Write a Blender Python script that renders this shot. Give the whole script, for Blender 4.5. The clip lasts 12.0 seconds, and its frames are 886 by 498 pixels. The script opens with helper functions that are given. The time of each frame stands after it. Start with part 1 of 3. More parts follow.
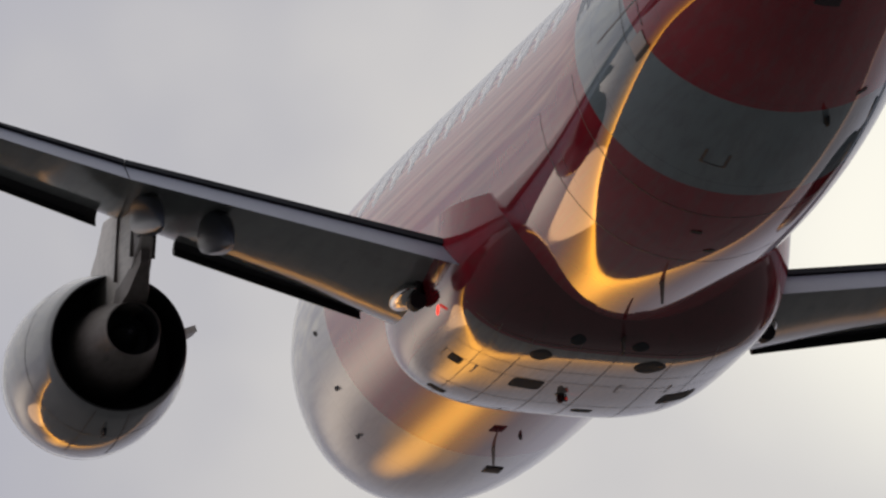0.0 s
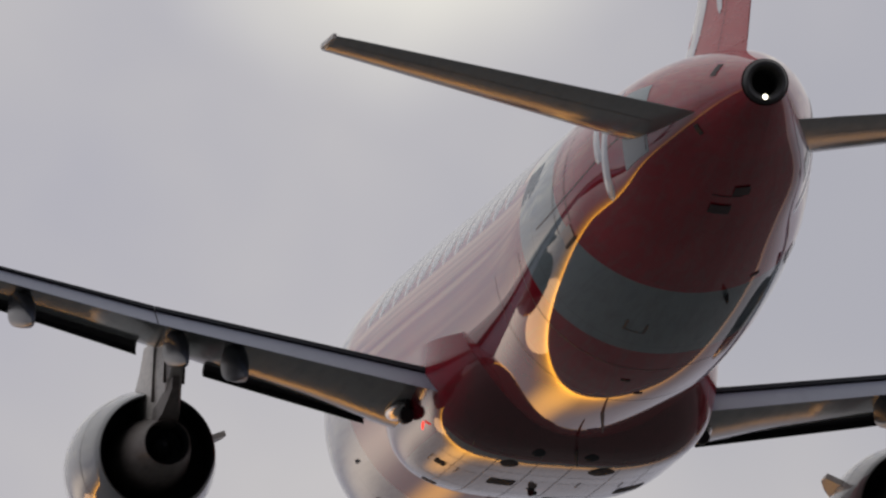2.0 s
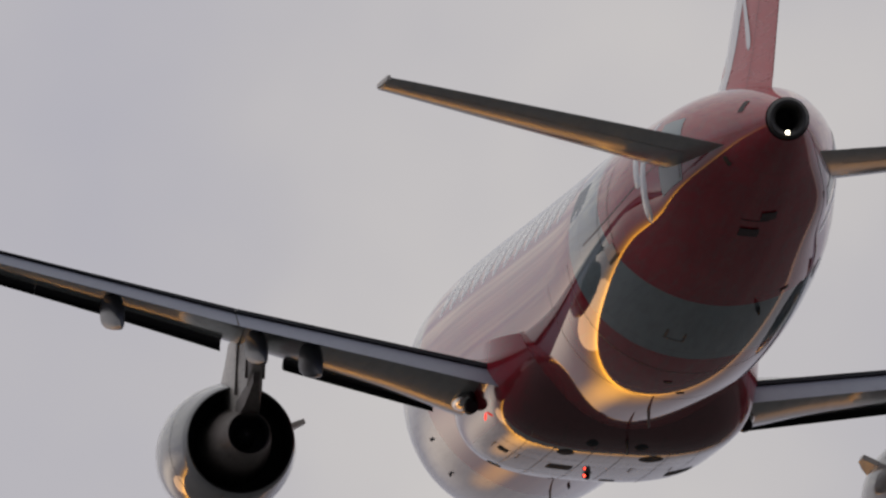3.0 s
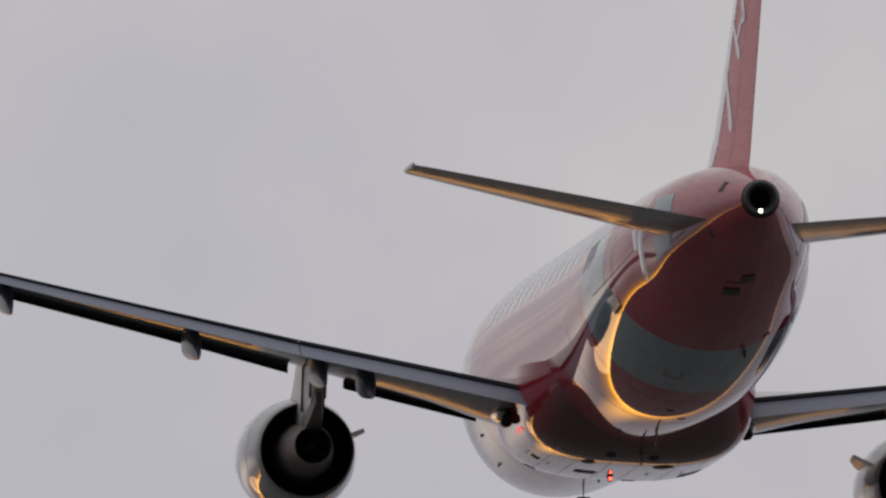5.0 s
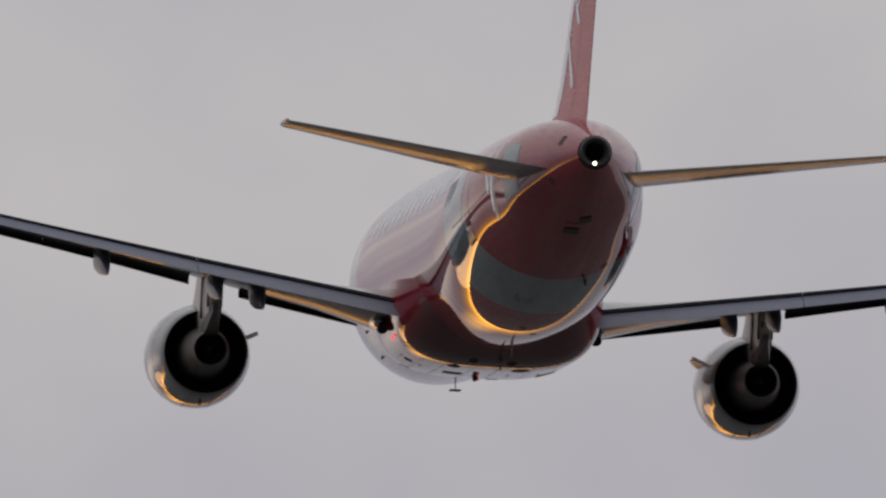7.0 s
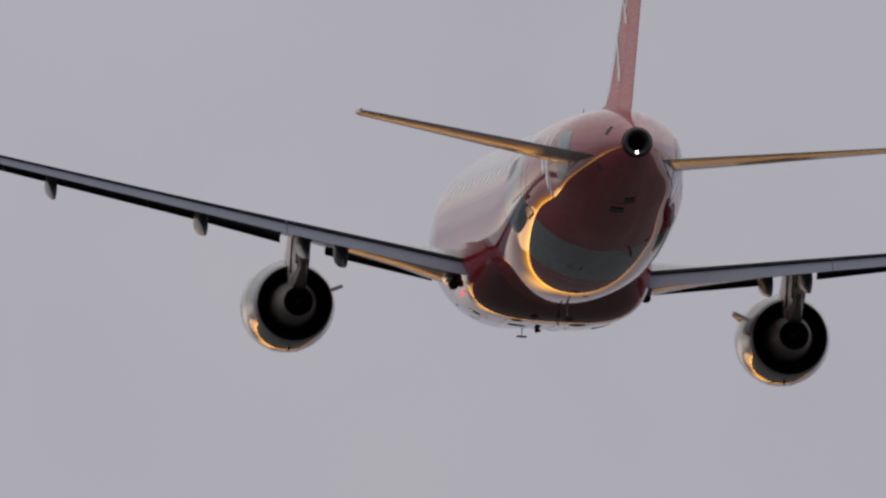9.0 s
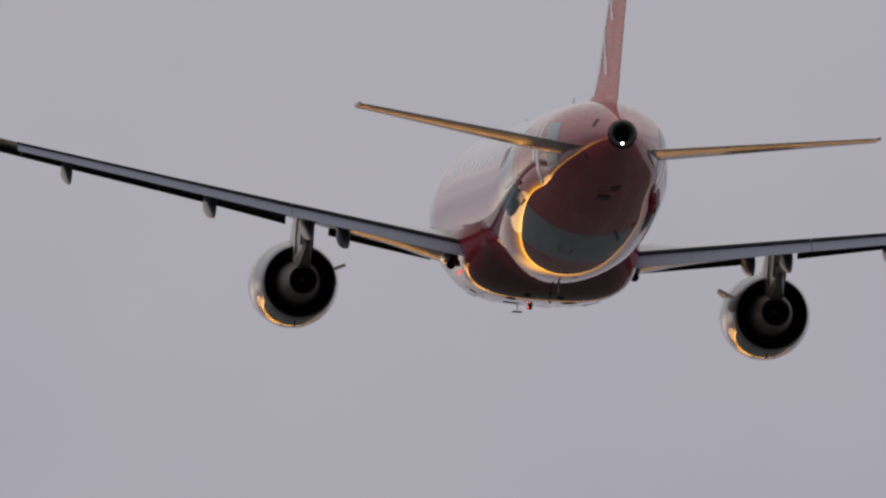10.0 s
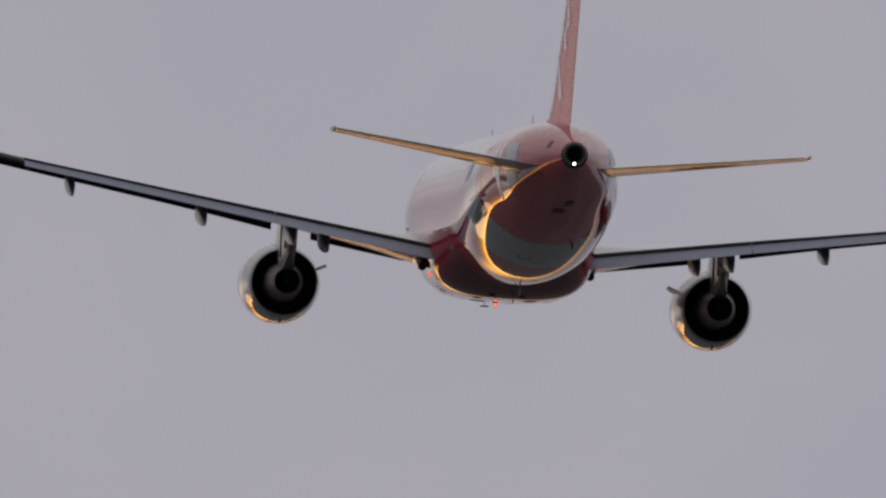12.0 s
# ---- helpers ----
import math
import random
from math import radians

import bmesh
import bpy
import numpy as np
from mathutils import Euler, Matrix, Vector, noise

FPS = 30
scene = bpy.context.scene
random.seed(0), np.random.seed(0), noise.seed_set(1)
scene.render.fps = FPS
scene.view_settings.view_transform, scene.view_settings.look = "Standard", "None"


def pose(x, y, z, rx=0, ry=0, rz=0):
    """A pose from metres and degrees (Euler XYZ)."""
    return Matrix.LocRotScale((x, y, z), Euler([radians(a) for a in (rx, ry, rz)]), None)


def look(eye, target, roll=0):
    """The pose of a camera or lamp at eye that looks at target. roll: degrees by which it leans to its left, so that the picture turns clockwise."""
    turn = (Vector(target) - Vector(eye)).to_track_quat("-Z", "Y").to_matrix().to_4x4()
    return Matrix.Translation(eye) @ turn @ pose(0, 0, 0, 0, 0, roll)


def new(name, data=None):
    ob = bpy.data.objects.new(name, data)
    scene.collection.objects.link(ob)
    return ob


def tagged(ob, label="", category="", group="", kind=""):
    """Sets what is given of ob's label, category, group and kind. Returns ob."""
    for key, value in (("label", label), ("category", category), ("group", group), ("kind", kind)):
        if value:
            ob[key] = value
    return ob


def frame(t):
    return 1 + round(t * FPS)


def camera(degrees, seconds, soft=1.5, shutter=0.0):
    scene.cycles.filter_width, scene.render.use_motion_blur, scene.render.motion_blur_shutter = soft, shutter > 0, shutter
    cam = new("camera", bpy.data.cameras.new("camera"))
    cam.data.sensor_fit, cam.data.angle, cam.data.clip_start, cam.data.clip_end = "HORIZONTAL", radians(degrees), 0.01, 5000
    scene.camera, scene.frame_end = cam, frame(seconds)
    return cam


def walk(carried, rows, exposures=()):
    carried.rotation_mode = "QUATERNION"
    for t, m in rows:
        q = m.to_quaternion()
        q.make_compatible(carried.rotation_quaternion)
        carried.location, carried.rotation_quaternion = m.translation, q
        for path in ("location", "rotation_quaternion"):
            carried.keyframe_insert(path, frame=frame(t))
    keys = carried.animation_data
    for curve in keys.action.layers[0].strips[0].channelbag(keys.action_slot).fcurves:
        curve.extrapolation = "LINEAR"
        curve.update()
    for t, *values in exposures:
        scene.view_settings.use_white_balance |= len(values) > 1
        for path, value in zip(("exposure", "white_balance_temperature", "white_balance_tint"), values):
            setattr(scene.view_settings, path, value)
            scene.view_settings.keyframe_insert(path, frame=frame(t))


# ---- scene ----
cam = camera(0.77209, 12.0, soft=2.4)
EYE = (0.0, 0.0, 1.7)
CAMERA_TURNS = [
    (0, 114.91144, 0.95495, -9.10925),
    (0.25, 114.47962, 0.77229, -9.01420),
    (0.5, 114.05830, 0.61811, -8.91556),
    (0.75, 113.61276, 0.53715, -8.79856),
    (1, 113.19421, 0.51991, -8.66317),
    (1.25, 112.86262, 0.60071, -8.49830),
    (1.5, 112.55806, 0.69321, -8.32270),
    (1.75, 112.23262, 0.71456, -8.13975),
    (2, 111.91121, 0.68680, -7.97570),
    (2.25, 111.60885, 0.56421, -7.88235),
    (2.5, 111.30784, 0.46415, -7.78652),
    (2.7, 111.05751, 0.48726, -7.66348),
    (2.75, 110.99659, 0.49102, -7.63470),
    (3, 110.70280, 0.49557, -7.50596),
    (3.25, 110.42550, 0.47819, -7.39854),
    (3.5, 110.16267, 0.44146, -7.30716),
    (3.75, 109.91239, 0.38808, -7.22663),
    (4, 109.67271, 0.32085, -7.15186),
    (4.25, 109.44173, 0.24265, -7.07782),
    (4.3, 109.39641, 0.22595, -7.06267),
    (4.5, 109.21865, 0.15420, -7.00314),
    (4.75, 108.99753, 0.17315, -6.89387),
    (5, 108.78586, 0.19914, -6.79827),
    (5.25, 108.59816, 0.09222, -6.78139),
    (5.5, 108.41190, -0.02266, -6.77739),
    (5.75, 108.20059, -0.04018, -6.73541),
    (6, 107.98897, -0.03843, -6.68070),
    (6.25, 107.79891, -0.05930, -6.61715),
    (6.5, 107.61320, -0.10656, -6.55537),
    (6.75, 107.41630, -0.20834, -6.51020),
    (7, 107.22539, -0.33418, -6.47199),
    (7.25, 107.05658, -0.46645, -6.43785),
    (7.5, 106.89755, -0.59461, -6.40350),
    (7.75, 106.74059, -0.70037, -6.36244),
    (8, 106.58801, -0.78994, -6.31627),
    (8.25, 106.43956, -0.86306, -6.26579),
    (8.5, 106.29502, -0.91947, -6.21183),
    (8.75, 106.15418, -0.95891, -6.15520),
    (9, 106.01683, -0.98115, -6.09670),
    (9.25, 105.88280, -0.98596, -6.03716),
    (9.5, 105.75189, -0.97312, -5.97738),
    (9.75, 105.62532, -0.94058, -5.91627),
    (10, 105.49910, -0.89499, -5.85532),
    (10.25, 105.36450, -0.83931, -5.79706),
    (10.5, 105.23675, -0.78186, -5.74009),
    (10.75, 105.13461, -0.73747, -5.68505),
    (11, 105.03881, -0.68953, -5.62803),
    (11.25, 104.93277, -0.62210, -5.56384),
    (11.5, 104.82728, -0.54787, -5.49740),
    (11.75, 104.72884, -0.47490, -5.43197),
    (12, 104.63377, -0.40129, -5.36717),
]
walk(cam, [(t, pose(*EYE, rx, ry, rz)) for t, rx, ry, rz in CAMERA_TURNS],
     exposures=[(0, 0.13), (1.5, 0.11), (2.5, 0.03), (4.5, 0.05), (5.5, 0.08), (6.5, -0.06), (7.5, 0.0), (9.5, 0.08), (12, 0.0)])

# ---- world, sun, exposure ----
SUN_AZ = 106.0       # degrees from +X towards +Y: the bright part of the horizon
SUN_EL = 1.5

world = bpy.data.worlds.new("evening_sky")
scene.world = world
world.use_nodes = True


class Nodes:
    """Small helper to wire a node tree."""

    def __init__(self, tree):
        self.t = tree
        tree.nodes.clear()

    def add(self, kind, inputs=None, **props):
        n = self.t.nodes.new(kind)
        for k, v in props.items():
            setattr(n, k, v)
        for k, v in (inputs or {}).items():
            s = n.inputs[k]
            if isinstance(v, bpy.types.NodeSocket):
                self.t.links.new(v, s)
            else:
                s.default_value = v
        return n

    def math(self, op, a, b=0.0, clamp=False):
        n = self.add("ShaderNodeMath", {0: a, 1: b}, operation=op)
        n.use_clamp = clamp
        return n.outputs[0]

    def mix(self, fac, a, b, blend="MIX"):
        n = self.add("ShaderNodeMix", data_type="RGBA", blend_type=blend)
        for i, v in ((0, fac), (6, a), (7, b)):
            if isinstance(v, bpy.types.NodeSocket):
                self.t.links.new(v, n.inputs[i])
            else:
                n.inputs[i].default_value = v
        return n.outputs[2]

    def ramp(self, fac, stops, mode="LINEAR"):
        n = self.add("ShaderNodeValToRGB", {0: fac})
        r = n.color_ramp
        r.interpolation = mode
        while len(r.elements) < len(stops):
            r.elements.new(0.5)
        for e, (p, c) in zip(r.elements, stops):
            e.position, e.color = p, (*c, 1)
        return n.outputs[0]

    def noise(self, vec, scale, detail=3.0, rough=0.5):
        return self.add("ShaderNodeTexNoise", {"Vector": vec, "Scale": scale, "Detail": detail, "Roughness": rough}).outputs[0]

    def smooth(self, v, lo, hi):
        n = self.add("ShaderNodeMapRange", {0: v, 1: lo, 2: hi, 3: 0.0, 4: 1.0}, interpolation_type="SMOOTHSTEP")
        return n.outputs[0]


def build_sky():
    n = Nodes(world.node_tree)
    way = n.add("ShaderNodeTexCoord").outputs["Generated"]
    x, y, z = n.add("ShaderNodeSeparateXYZ", {0: way}).outputs[:3]
    sky = n.add("ShaderNodeTexSky", sky_type="NISHITA", sun_disc=False, sun_elevation=radians(SUN_EL),
                sun_rotation=radians(90 - SUN_AZ), dust_density=3.0).outputs[0]
    clear = n.mix(1.0, sky, (0.10, 0.10, 0.10, 1), "MULTIPLY")
    # grey cloud deck; its folds stand out more higher up
    shifted = n.add("ShaderNodeMapping", {"Vector": way, "Location": CLOUD_SHIFT}).outputs[0]
    fold = n.noise(shifted, 62.0, 4.0, 0.5)
    fine = n.noise(shifted, 240.0, 3.0, 0.5)
    mixed = n.math("ADD", n.math("MULTIPLY", fold, 0.85), n.math("MULTIPLY", fine, 0.15))
    low_deck = n.ramp(mixed, [(0.30, (0.348, 0.345, 0.408)), (0.50, (0.372, 0.365, 0.420)), (0.70, (0.40, 0.389, 0.432))])
    mid_deck = n.ramp(mixed, [(0.32, (0.43, 0.427, 0.495)), (0.50, (0.506, 0.492, 0.518)), (0.68, (0.625, 0.597, 0.578))])
    high_deck = n.ramp(mixed, [(0.34, (0.395, 0.400, 0.470)), (0.44, (0.480, 0.475, 0.505)),
                               (0.53, (0.580, 0.565, 0.565)), (0.64, (0.69, 0.66, 0.62))])
    deck = n.mix(n.smooth(z, 0.258, 0.318), low_deck, mid_deck)
    deck = n.mix(n.smooth(z, 0.362, 0.392), deck, high_deck)
    # a ragged line of brighter, sunlit cloud
    fray = n.math("MULTIPLY", n.math("SUBTRACT", fold, 0.5), 0.011)
    cloud = None
    for az, el, reach in ((81.78, 22.72, 0.0066), (81.50, 23.42, 0.0095), (81.18, 23.92, 0.0050), (79.98, 24.92, 0.0064), (81.76, 22.28, 0.0042)):
        centre = (math.cos(radians(el)) * math.cos(radians(az)), math.cos(radians(el)) * math.sin(radians(az)), math.sin(radians(el)))
        off = n.add("ShaderNodeVectorMath", {0: way, 1: centre}, operation="DISTANCE").outputs["Value"]
        spot = n.smooth(n.math("ADD", off, fray), reach, 0.0005)
        cloud = spot if cloud is None else n.math("MAXIMUM", cloud, spot)
    deck = n.mix(n.math("MULTIPLY", cloud, 0.9), deck, (0.98, 0.95, 0.84, 1))
    # a blue-grey gap beside it
    gap = None
    for az, el, reach in ((80.84, 22.98, 0.0078), (81.02, 22.44, 0.0070), (81.38, 21.88, 0.0070), (81.74, 21.45, 0.0060)):
        centre = (math.cos(radians(el)) * math.cos(radians(az)), math.cos(radians(el)) * math.sin(radians(az)), math.sin(radians(el)))
        off = n.add("ShaderNodeVectorMath", {0: way, 1: centre}, operation="DISTANCE").outputs["Value"]
        spot = n.smooth(n.math("ADD", off, fray), reach, 0.0015)
        gap = spot if gap is None else n.math("MAXIMUM", gap, spot)
    deck = n.mix(n.math("MULTIPLY", gap, 0.8), deck, (0.385, 0.39, 0.45, 1))
    # a duller bank low over the horizon
    deck = n.mix(n.smooth(z, 0.20, 0.03), deck, n.mix(1.0, deck, (0.62, 0.58, 0.56, 1), "MULTIPLY"))
    col = n.mix(0.95, clear, deck)
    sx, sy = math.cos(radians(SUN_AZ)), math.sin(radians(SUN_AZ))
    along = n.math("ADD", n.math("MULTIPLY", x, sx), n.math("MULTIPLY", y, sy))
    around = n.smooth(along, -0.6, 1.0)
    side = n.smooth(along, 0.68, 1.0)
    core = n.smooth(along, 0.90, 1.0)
    # behind the observer the evening sky is duller
    col = n.mix(n.smooth(along, 0.2, -0.8), col, n.mix(1.0, col, (BACK_SKY, BACK_SKY, BACK_SKY * 1.06, 1), "MULTIPLY"))
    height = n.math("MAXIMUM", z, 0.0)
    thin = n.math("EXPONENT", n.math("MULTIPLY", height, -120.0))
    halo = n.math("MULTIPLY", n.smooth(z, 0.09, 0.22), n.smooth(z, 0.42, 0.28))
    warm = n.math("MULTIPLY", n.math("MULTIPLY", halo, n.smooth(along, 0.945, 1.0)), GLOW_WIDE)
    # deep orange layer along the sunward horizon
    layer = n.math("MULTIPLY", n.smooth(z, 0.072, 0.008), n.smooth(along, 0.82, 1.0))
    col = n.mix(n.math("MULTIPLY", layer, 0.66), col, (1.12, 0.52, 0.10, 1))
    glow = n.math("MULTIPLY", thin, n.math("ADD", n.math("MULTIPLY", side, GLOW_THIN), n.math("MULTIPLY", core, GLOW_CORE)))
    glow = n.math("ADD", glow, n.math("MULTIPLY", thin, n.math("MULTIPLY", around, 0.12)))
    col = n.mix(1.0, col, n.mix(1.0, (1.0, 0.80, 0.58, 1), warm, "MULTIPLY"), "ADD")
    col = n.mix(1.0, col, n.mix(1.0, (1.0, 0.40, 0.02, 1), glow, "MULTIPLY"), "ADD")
    # the low sun behind haze
    s_az, s_el = radians(92.0), radians(2.2)
    disc_way = (math.cos(s_az) * math.cos(s_el), math.sin(s_az) * math.cos(s_el), math.sin(s_el))
    near = n.add("ShaderNodeVectorMath", {0: way, 1: disc_way}, operation="DISTANCE").outputs["Value"]
    haze = n.math("MULTIPLY", n.smooth(near, 0.080, 0.004), GLOW_SUN)
    col = n.mix(1.0, col, n.mix(1.0, (1.0, 0.45, 0.06, 1), haze, "MULTIPLY"), "ADD")
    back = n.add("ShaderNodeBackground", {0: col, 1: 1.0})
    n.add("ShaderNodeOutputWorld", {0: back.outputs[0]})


CLOUD_SHIFT, BACK_SKY = (0.37, 0.11, 0.0), 0.85
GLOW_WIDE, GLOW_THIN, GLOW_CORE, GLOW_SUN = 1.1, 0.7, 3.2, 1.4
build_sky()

sun = new("sun", bpy.data.lights.new("sun", "SUN"))
sun.data.energy, sun.data.angle, sun.data.color = 0.04, radians(10), (1.0, 0.55, 0.25)
sun.matrix_world = look((0, 0, 0), (-math.cos(radians(SUN_AZ)), -math.sin(radians(SUN_AZ)), -math.tan(radians(SUN_EL))))

# ---- materials ----


def material(name):
    m = bpy.data.materials.new(name)
    m.use_nodes = True
    return m, Nodes(m.node_tree)


def finish(n, colour, rough, metal=0.0, coat=0.0, bump=None, spec=0.5, extra=None):
    b = n.add("ShaderNodeBsdfPrincipled", {"Base Color": colour, "Roughness": rough, "Metallic": metal,
                                           "Coat Weight": coat, "Coat Roughness": 0.05, "Specular IOR Level": spec})
    for k, v in (extra or {}).items():
        b.inputs[k].default_value = v
    if bump is not None:
        h = n.add("ShaderNodeBump", {"Strength": 0.25, "Distance": 0.004, "Height": bump})
        n.t.links.new(h.outputs[0], b.inputs["Normal"])
    n.add("ShaderNodeOutputMaterial", {0: b.outputs[0]})


def body_coords(n):
    return n.add("ShaderNodeTexCoord").outputs["Object"]


def plain(name, rgb, rough=0.35, metal=0.0, coat=0.0, vary=0.18, scale=1.5, spec=0.5):
    """Paint or metal with soft stains at two scales and uneven gloss."""
    m, n = material(name)
    v = body_coords(n)
    a = n.noise(v, scale, 4.0, 0.6)
    mp = n.add("ShaderNodeMapping", {"Vector": v, "Scale": (0.35, 3.0, 3.0)}).outputs[0]
    b = n.noise(mp, scale * 1.6, 2.0, 0.5)
    s = n.math("ADD", n.math("MULTIPLY", a, 0.55), n.math("MULTIPLY", b, 0.45))
    dark = tuple(c * (1 - vary) for c in rgb)
    light = tuple(min(1, c * (1 + vary * 0.6)) for c in rgb)
    col = n.ramp(s, [(0.3, dark), (0.5, rgb), (0.7, light)])
    r = n.math("ADD", n.math("MULTIPLY", b, 0.08), rough - 0.04)
    finish(n, col, r, metal, coat, None, spec)
    return m


RED = (0.42, 0.028, 0.046)
PALE = (0.29, 0.36, 0.385)
CREAM = (0.62, 0.60, 0.58)


def livery():
    """Fuselage paint: pale nose, red body, one pale ring before the red tail."""
    m, n = material("fuselage_paint")
    v = body_coords(n)
    x, y, z = n.add("ShaderNodeSeparateXYZ", {0: v}).outputs[:3]
    inner = n.smooth(n.math("SUBTRACT", x, n.math("MULTIPLY", z, 0.68)), BAND_AFT - 0.015, BAND_AFT + 0.015)
    outer = n.smooth(n.math("SUBTRACT", x, n.math("MULTIPLY", z, 0.35)), BAND_FORE - 0.015, BAND_FORE + 0.015)
    band = n.math("MULTIPLY", inner, n.math("SUBTRACT", 1.0, outer))
    nose_line = n.math("ADD", x, n.math("MULTIPLY", z, NOSE_TILT))
    nose = n.smooth(nose_line, NOSE_X - 0.02, NOSE_X + 0.02)
    stain = n.noise(v, 0.9, 4.0, 0.6)
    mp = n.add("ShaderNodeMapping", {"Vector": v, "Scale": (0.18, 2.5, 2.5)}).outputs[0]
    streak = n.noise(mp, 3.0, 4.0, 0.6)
    red = n.ramp(stain, [(0.3, tuple(c * 0.86 for c in RED)), (0.7, tuple(c * 1.1 for c in RED))])
    col = n.mix(band, red, (*PALE, 1))
    col = n.mix(nose, col, (*CREAM, 1))
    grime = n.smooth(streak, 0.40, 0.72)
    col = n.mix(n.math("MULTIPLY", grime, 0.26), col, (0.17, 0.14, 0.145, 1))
    # skin joints: thin darker lines round the barrel and along it
    ring = n.math("ABSOLUTE", n.math("SUBTRACT", n.math("FRACT", n.math("MULTIPLY", x, 0.36)), 0.5))
    joint = n.math("LESS_THAN", ring, 0.0022)
    col = n.mix(n.math("MULTIPLY", joint, 0.5), col, (0.06, 0.03, 0.03, 1))
    rough = n.math("ADD", n.math("MULTIPLY", streak, 0.03), 0.012)
    b = n.add("ShaderNodeBsdfPrincipled", {"Base Color": col, "Roughness": rough, "Specular IOR Level": 0.5})
    n.add("ShaderNodeOutputMaterial", {0: b.outputs[0]})
    return m


BAND_AFT, BAND_FORE = 7.98, 10.65
NOSE_X, NOSE_TILT = 28.3, -0.5


def fairing_paint():
    """Red flanks and rear, pale flat belly."""
    m, n = material("fairing_paint")
    v = body_coords(n)
    x, y, z = n.add("ShaderNodeSeparateXYZ", {0: v}).outputs[:3]
    stain = n.noise(v, 0.9, 4.0, 0.6)
    mp = n.add("ShaderNodeMapping", {"Vector": v, "Scale": (0.2, 2.5, 2.5)}).outputs[0]
    streak = n.noise(mp, 3.0, 4.0, 0.6)
    pale = n.math("MULTIPLY", n.smooth(z, -1.98, -2.02), n.smooth(x, 18.02, 18.06))
    white = n.ramp(streak, [(0.35, (0.38, 0.35, 0.33)), (0.6, (0.50, 0.48, 0.46))])
    red = n.ramp(stain, [(0.3, tuple(c * 0.8 for c in RED)), (0.7, RED)])
    col = n.mix(pale, red, white)
    # dark ground mirrored in the swept-up rear, put into the paint as grey-brown
    rear_shade = n.math("MULTIPLY", n.smooth(n.math("ADD", n.math("ABSOLUTE", y), n.math("MULTIPLY", stain, 0.3)), 2.15, 1.75), n.smooth(x, 18.3, 17.7))
    col = n.mix(n.math("MULTIPLY", rear_shade, 0.72), col, (0.13, 0.105, 0.105, 1))
    grime = n.smooth(streak, 0.52, 0.75)
    col = n.mix(n.math("MULTIPLY", grime, 0.35), col, (0.10, 0.08, 0.07, 1))
    rough = n.math("ADD", n.math("MULTIPLY", streak, 0.06), 0.03)
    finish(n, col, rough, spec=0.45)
    return m


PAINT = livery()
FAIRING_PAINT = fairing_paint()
RED_GLOSS = plain("red_gloss_paint", (0.62, 0.085, 0.100), 0.28, spec=0.14, coat=0.0, vary=0.12)
RED_FILLET = plain("red_fillet_paint", RED, 0.05, spec=0.6, vary=0.1)
CREAM_GLOSS = plain("belly_paint", (0.46, 0.43, 0.41), 0.17, coat=0.0, vary=0.16, scale=0.8)
WHITE = plain("white_marking_and_sheen", (0.78, 0.80, 0.84), 0.05, coat=0.0, vary=0.05)
GREY_WING = plain("wing_grey_paint", (0.34, 0.365, 0.36), 0.12, spec=0.35, coat=0.0, vary=0.16)
WING_TOP = plain("wing_top_paint", (0.26, 0.285, 0.35), 0.38, vary=0.1, spec=0.2)
NACELLE = plain("nacelle_paint", (0.36, 0.37, 0.375), 0.06, coat=0.0, vary=0.12)
PYLON = plain("pylon_paint", (0.62, 0.585, 0.54), 0.35, vary=0.28, scale=4)
BARE = plain("dark_metal", (0.045, 0.045, 0.046), 0.4, metal=0.1, vary=0.25, scale=4)
HOT = plain("heat_stained_metal", (0.23, 0.205, 0.19), 0.5, metal=0.4, vary=0.35, scale=3)
BRIGHT = plain("bare_bright_metal", (0.55, 0.54, 0.52), 0.16, metal=0.9, vary=0.15, scale=3)
# near-black for ducts and inlets, and painted on for the flap gap's shade
NEAR_BLACK = plain("dark_duct_and_gap", (0.036, 0.041, 0.047), 0.75, vary=0.3)
# black fittings; on the slats the same black stands for shade
BLACK = plain("black_parts_and_shade", (0.036, 0.037, 0.042), 0.6, vary=0.3)
CANOE = plain("fairing_blue_grey", (0.105, 0.120, 0.150), 0.30, vary=0.15, spec=0.3)
DARK_RED = plain("shaded_grille", (0.05, 0.018, 0.02), 0.4)
JOINT = plain("skin_joint", (0.16, 0.13, 0.12), 0.4, vary=0.2)
MARK = plain("marking_paint", (0.19, 0.23, 0.28), 0.2, vary=0.1)
LINE = plain("panel_gap", (0.05, 0.04, 0.04), 0.6, vary=0.2)
TEAL = plain("pale_ring_paint", PALE, 0.2, coat=0.0, vary=0.08)


def glowing(name, rgb, power):
    m, n = material(name)
    finish(n, (*rgb, 1), 0.3, extra={"Emission Color": (*rgb, 1), "Emission Strength": power})
    return m


TAIL_LIGHT = glowing("tail_light_lens", (1.0, 0.93, 0.72), 6.0)
RED_GLOW = glowing("red_glint_glow", (1.0, 0.06, 0.04), 1.4)
BEACON_GLOW = glowing("beacon_glow", (1.0, 0.055, 0.03), 10.0)
RED_LIGHT = plain("red_beacon_lens", (0.10, 0.008, 0.008), 0.2)


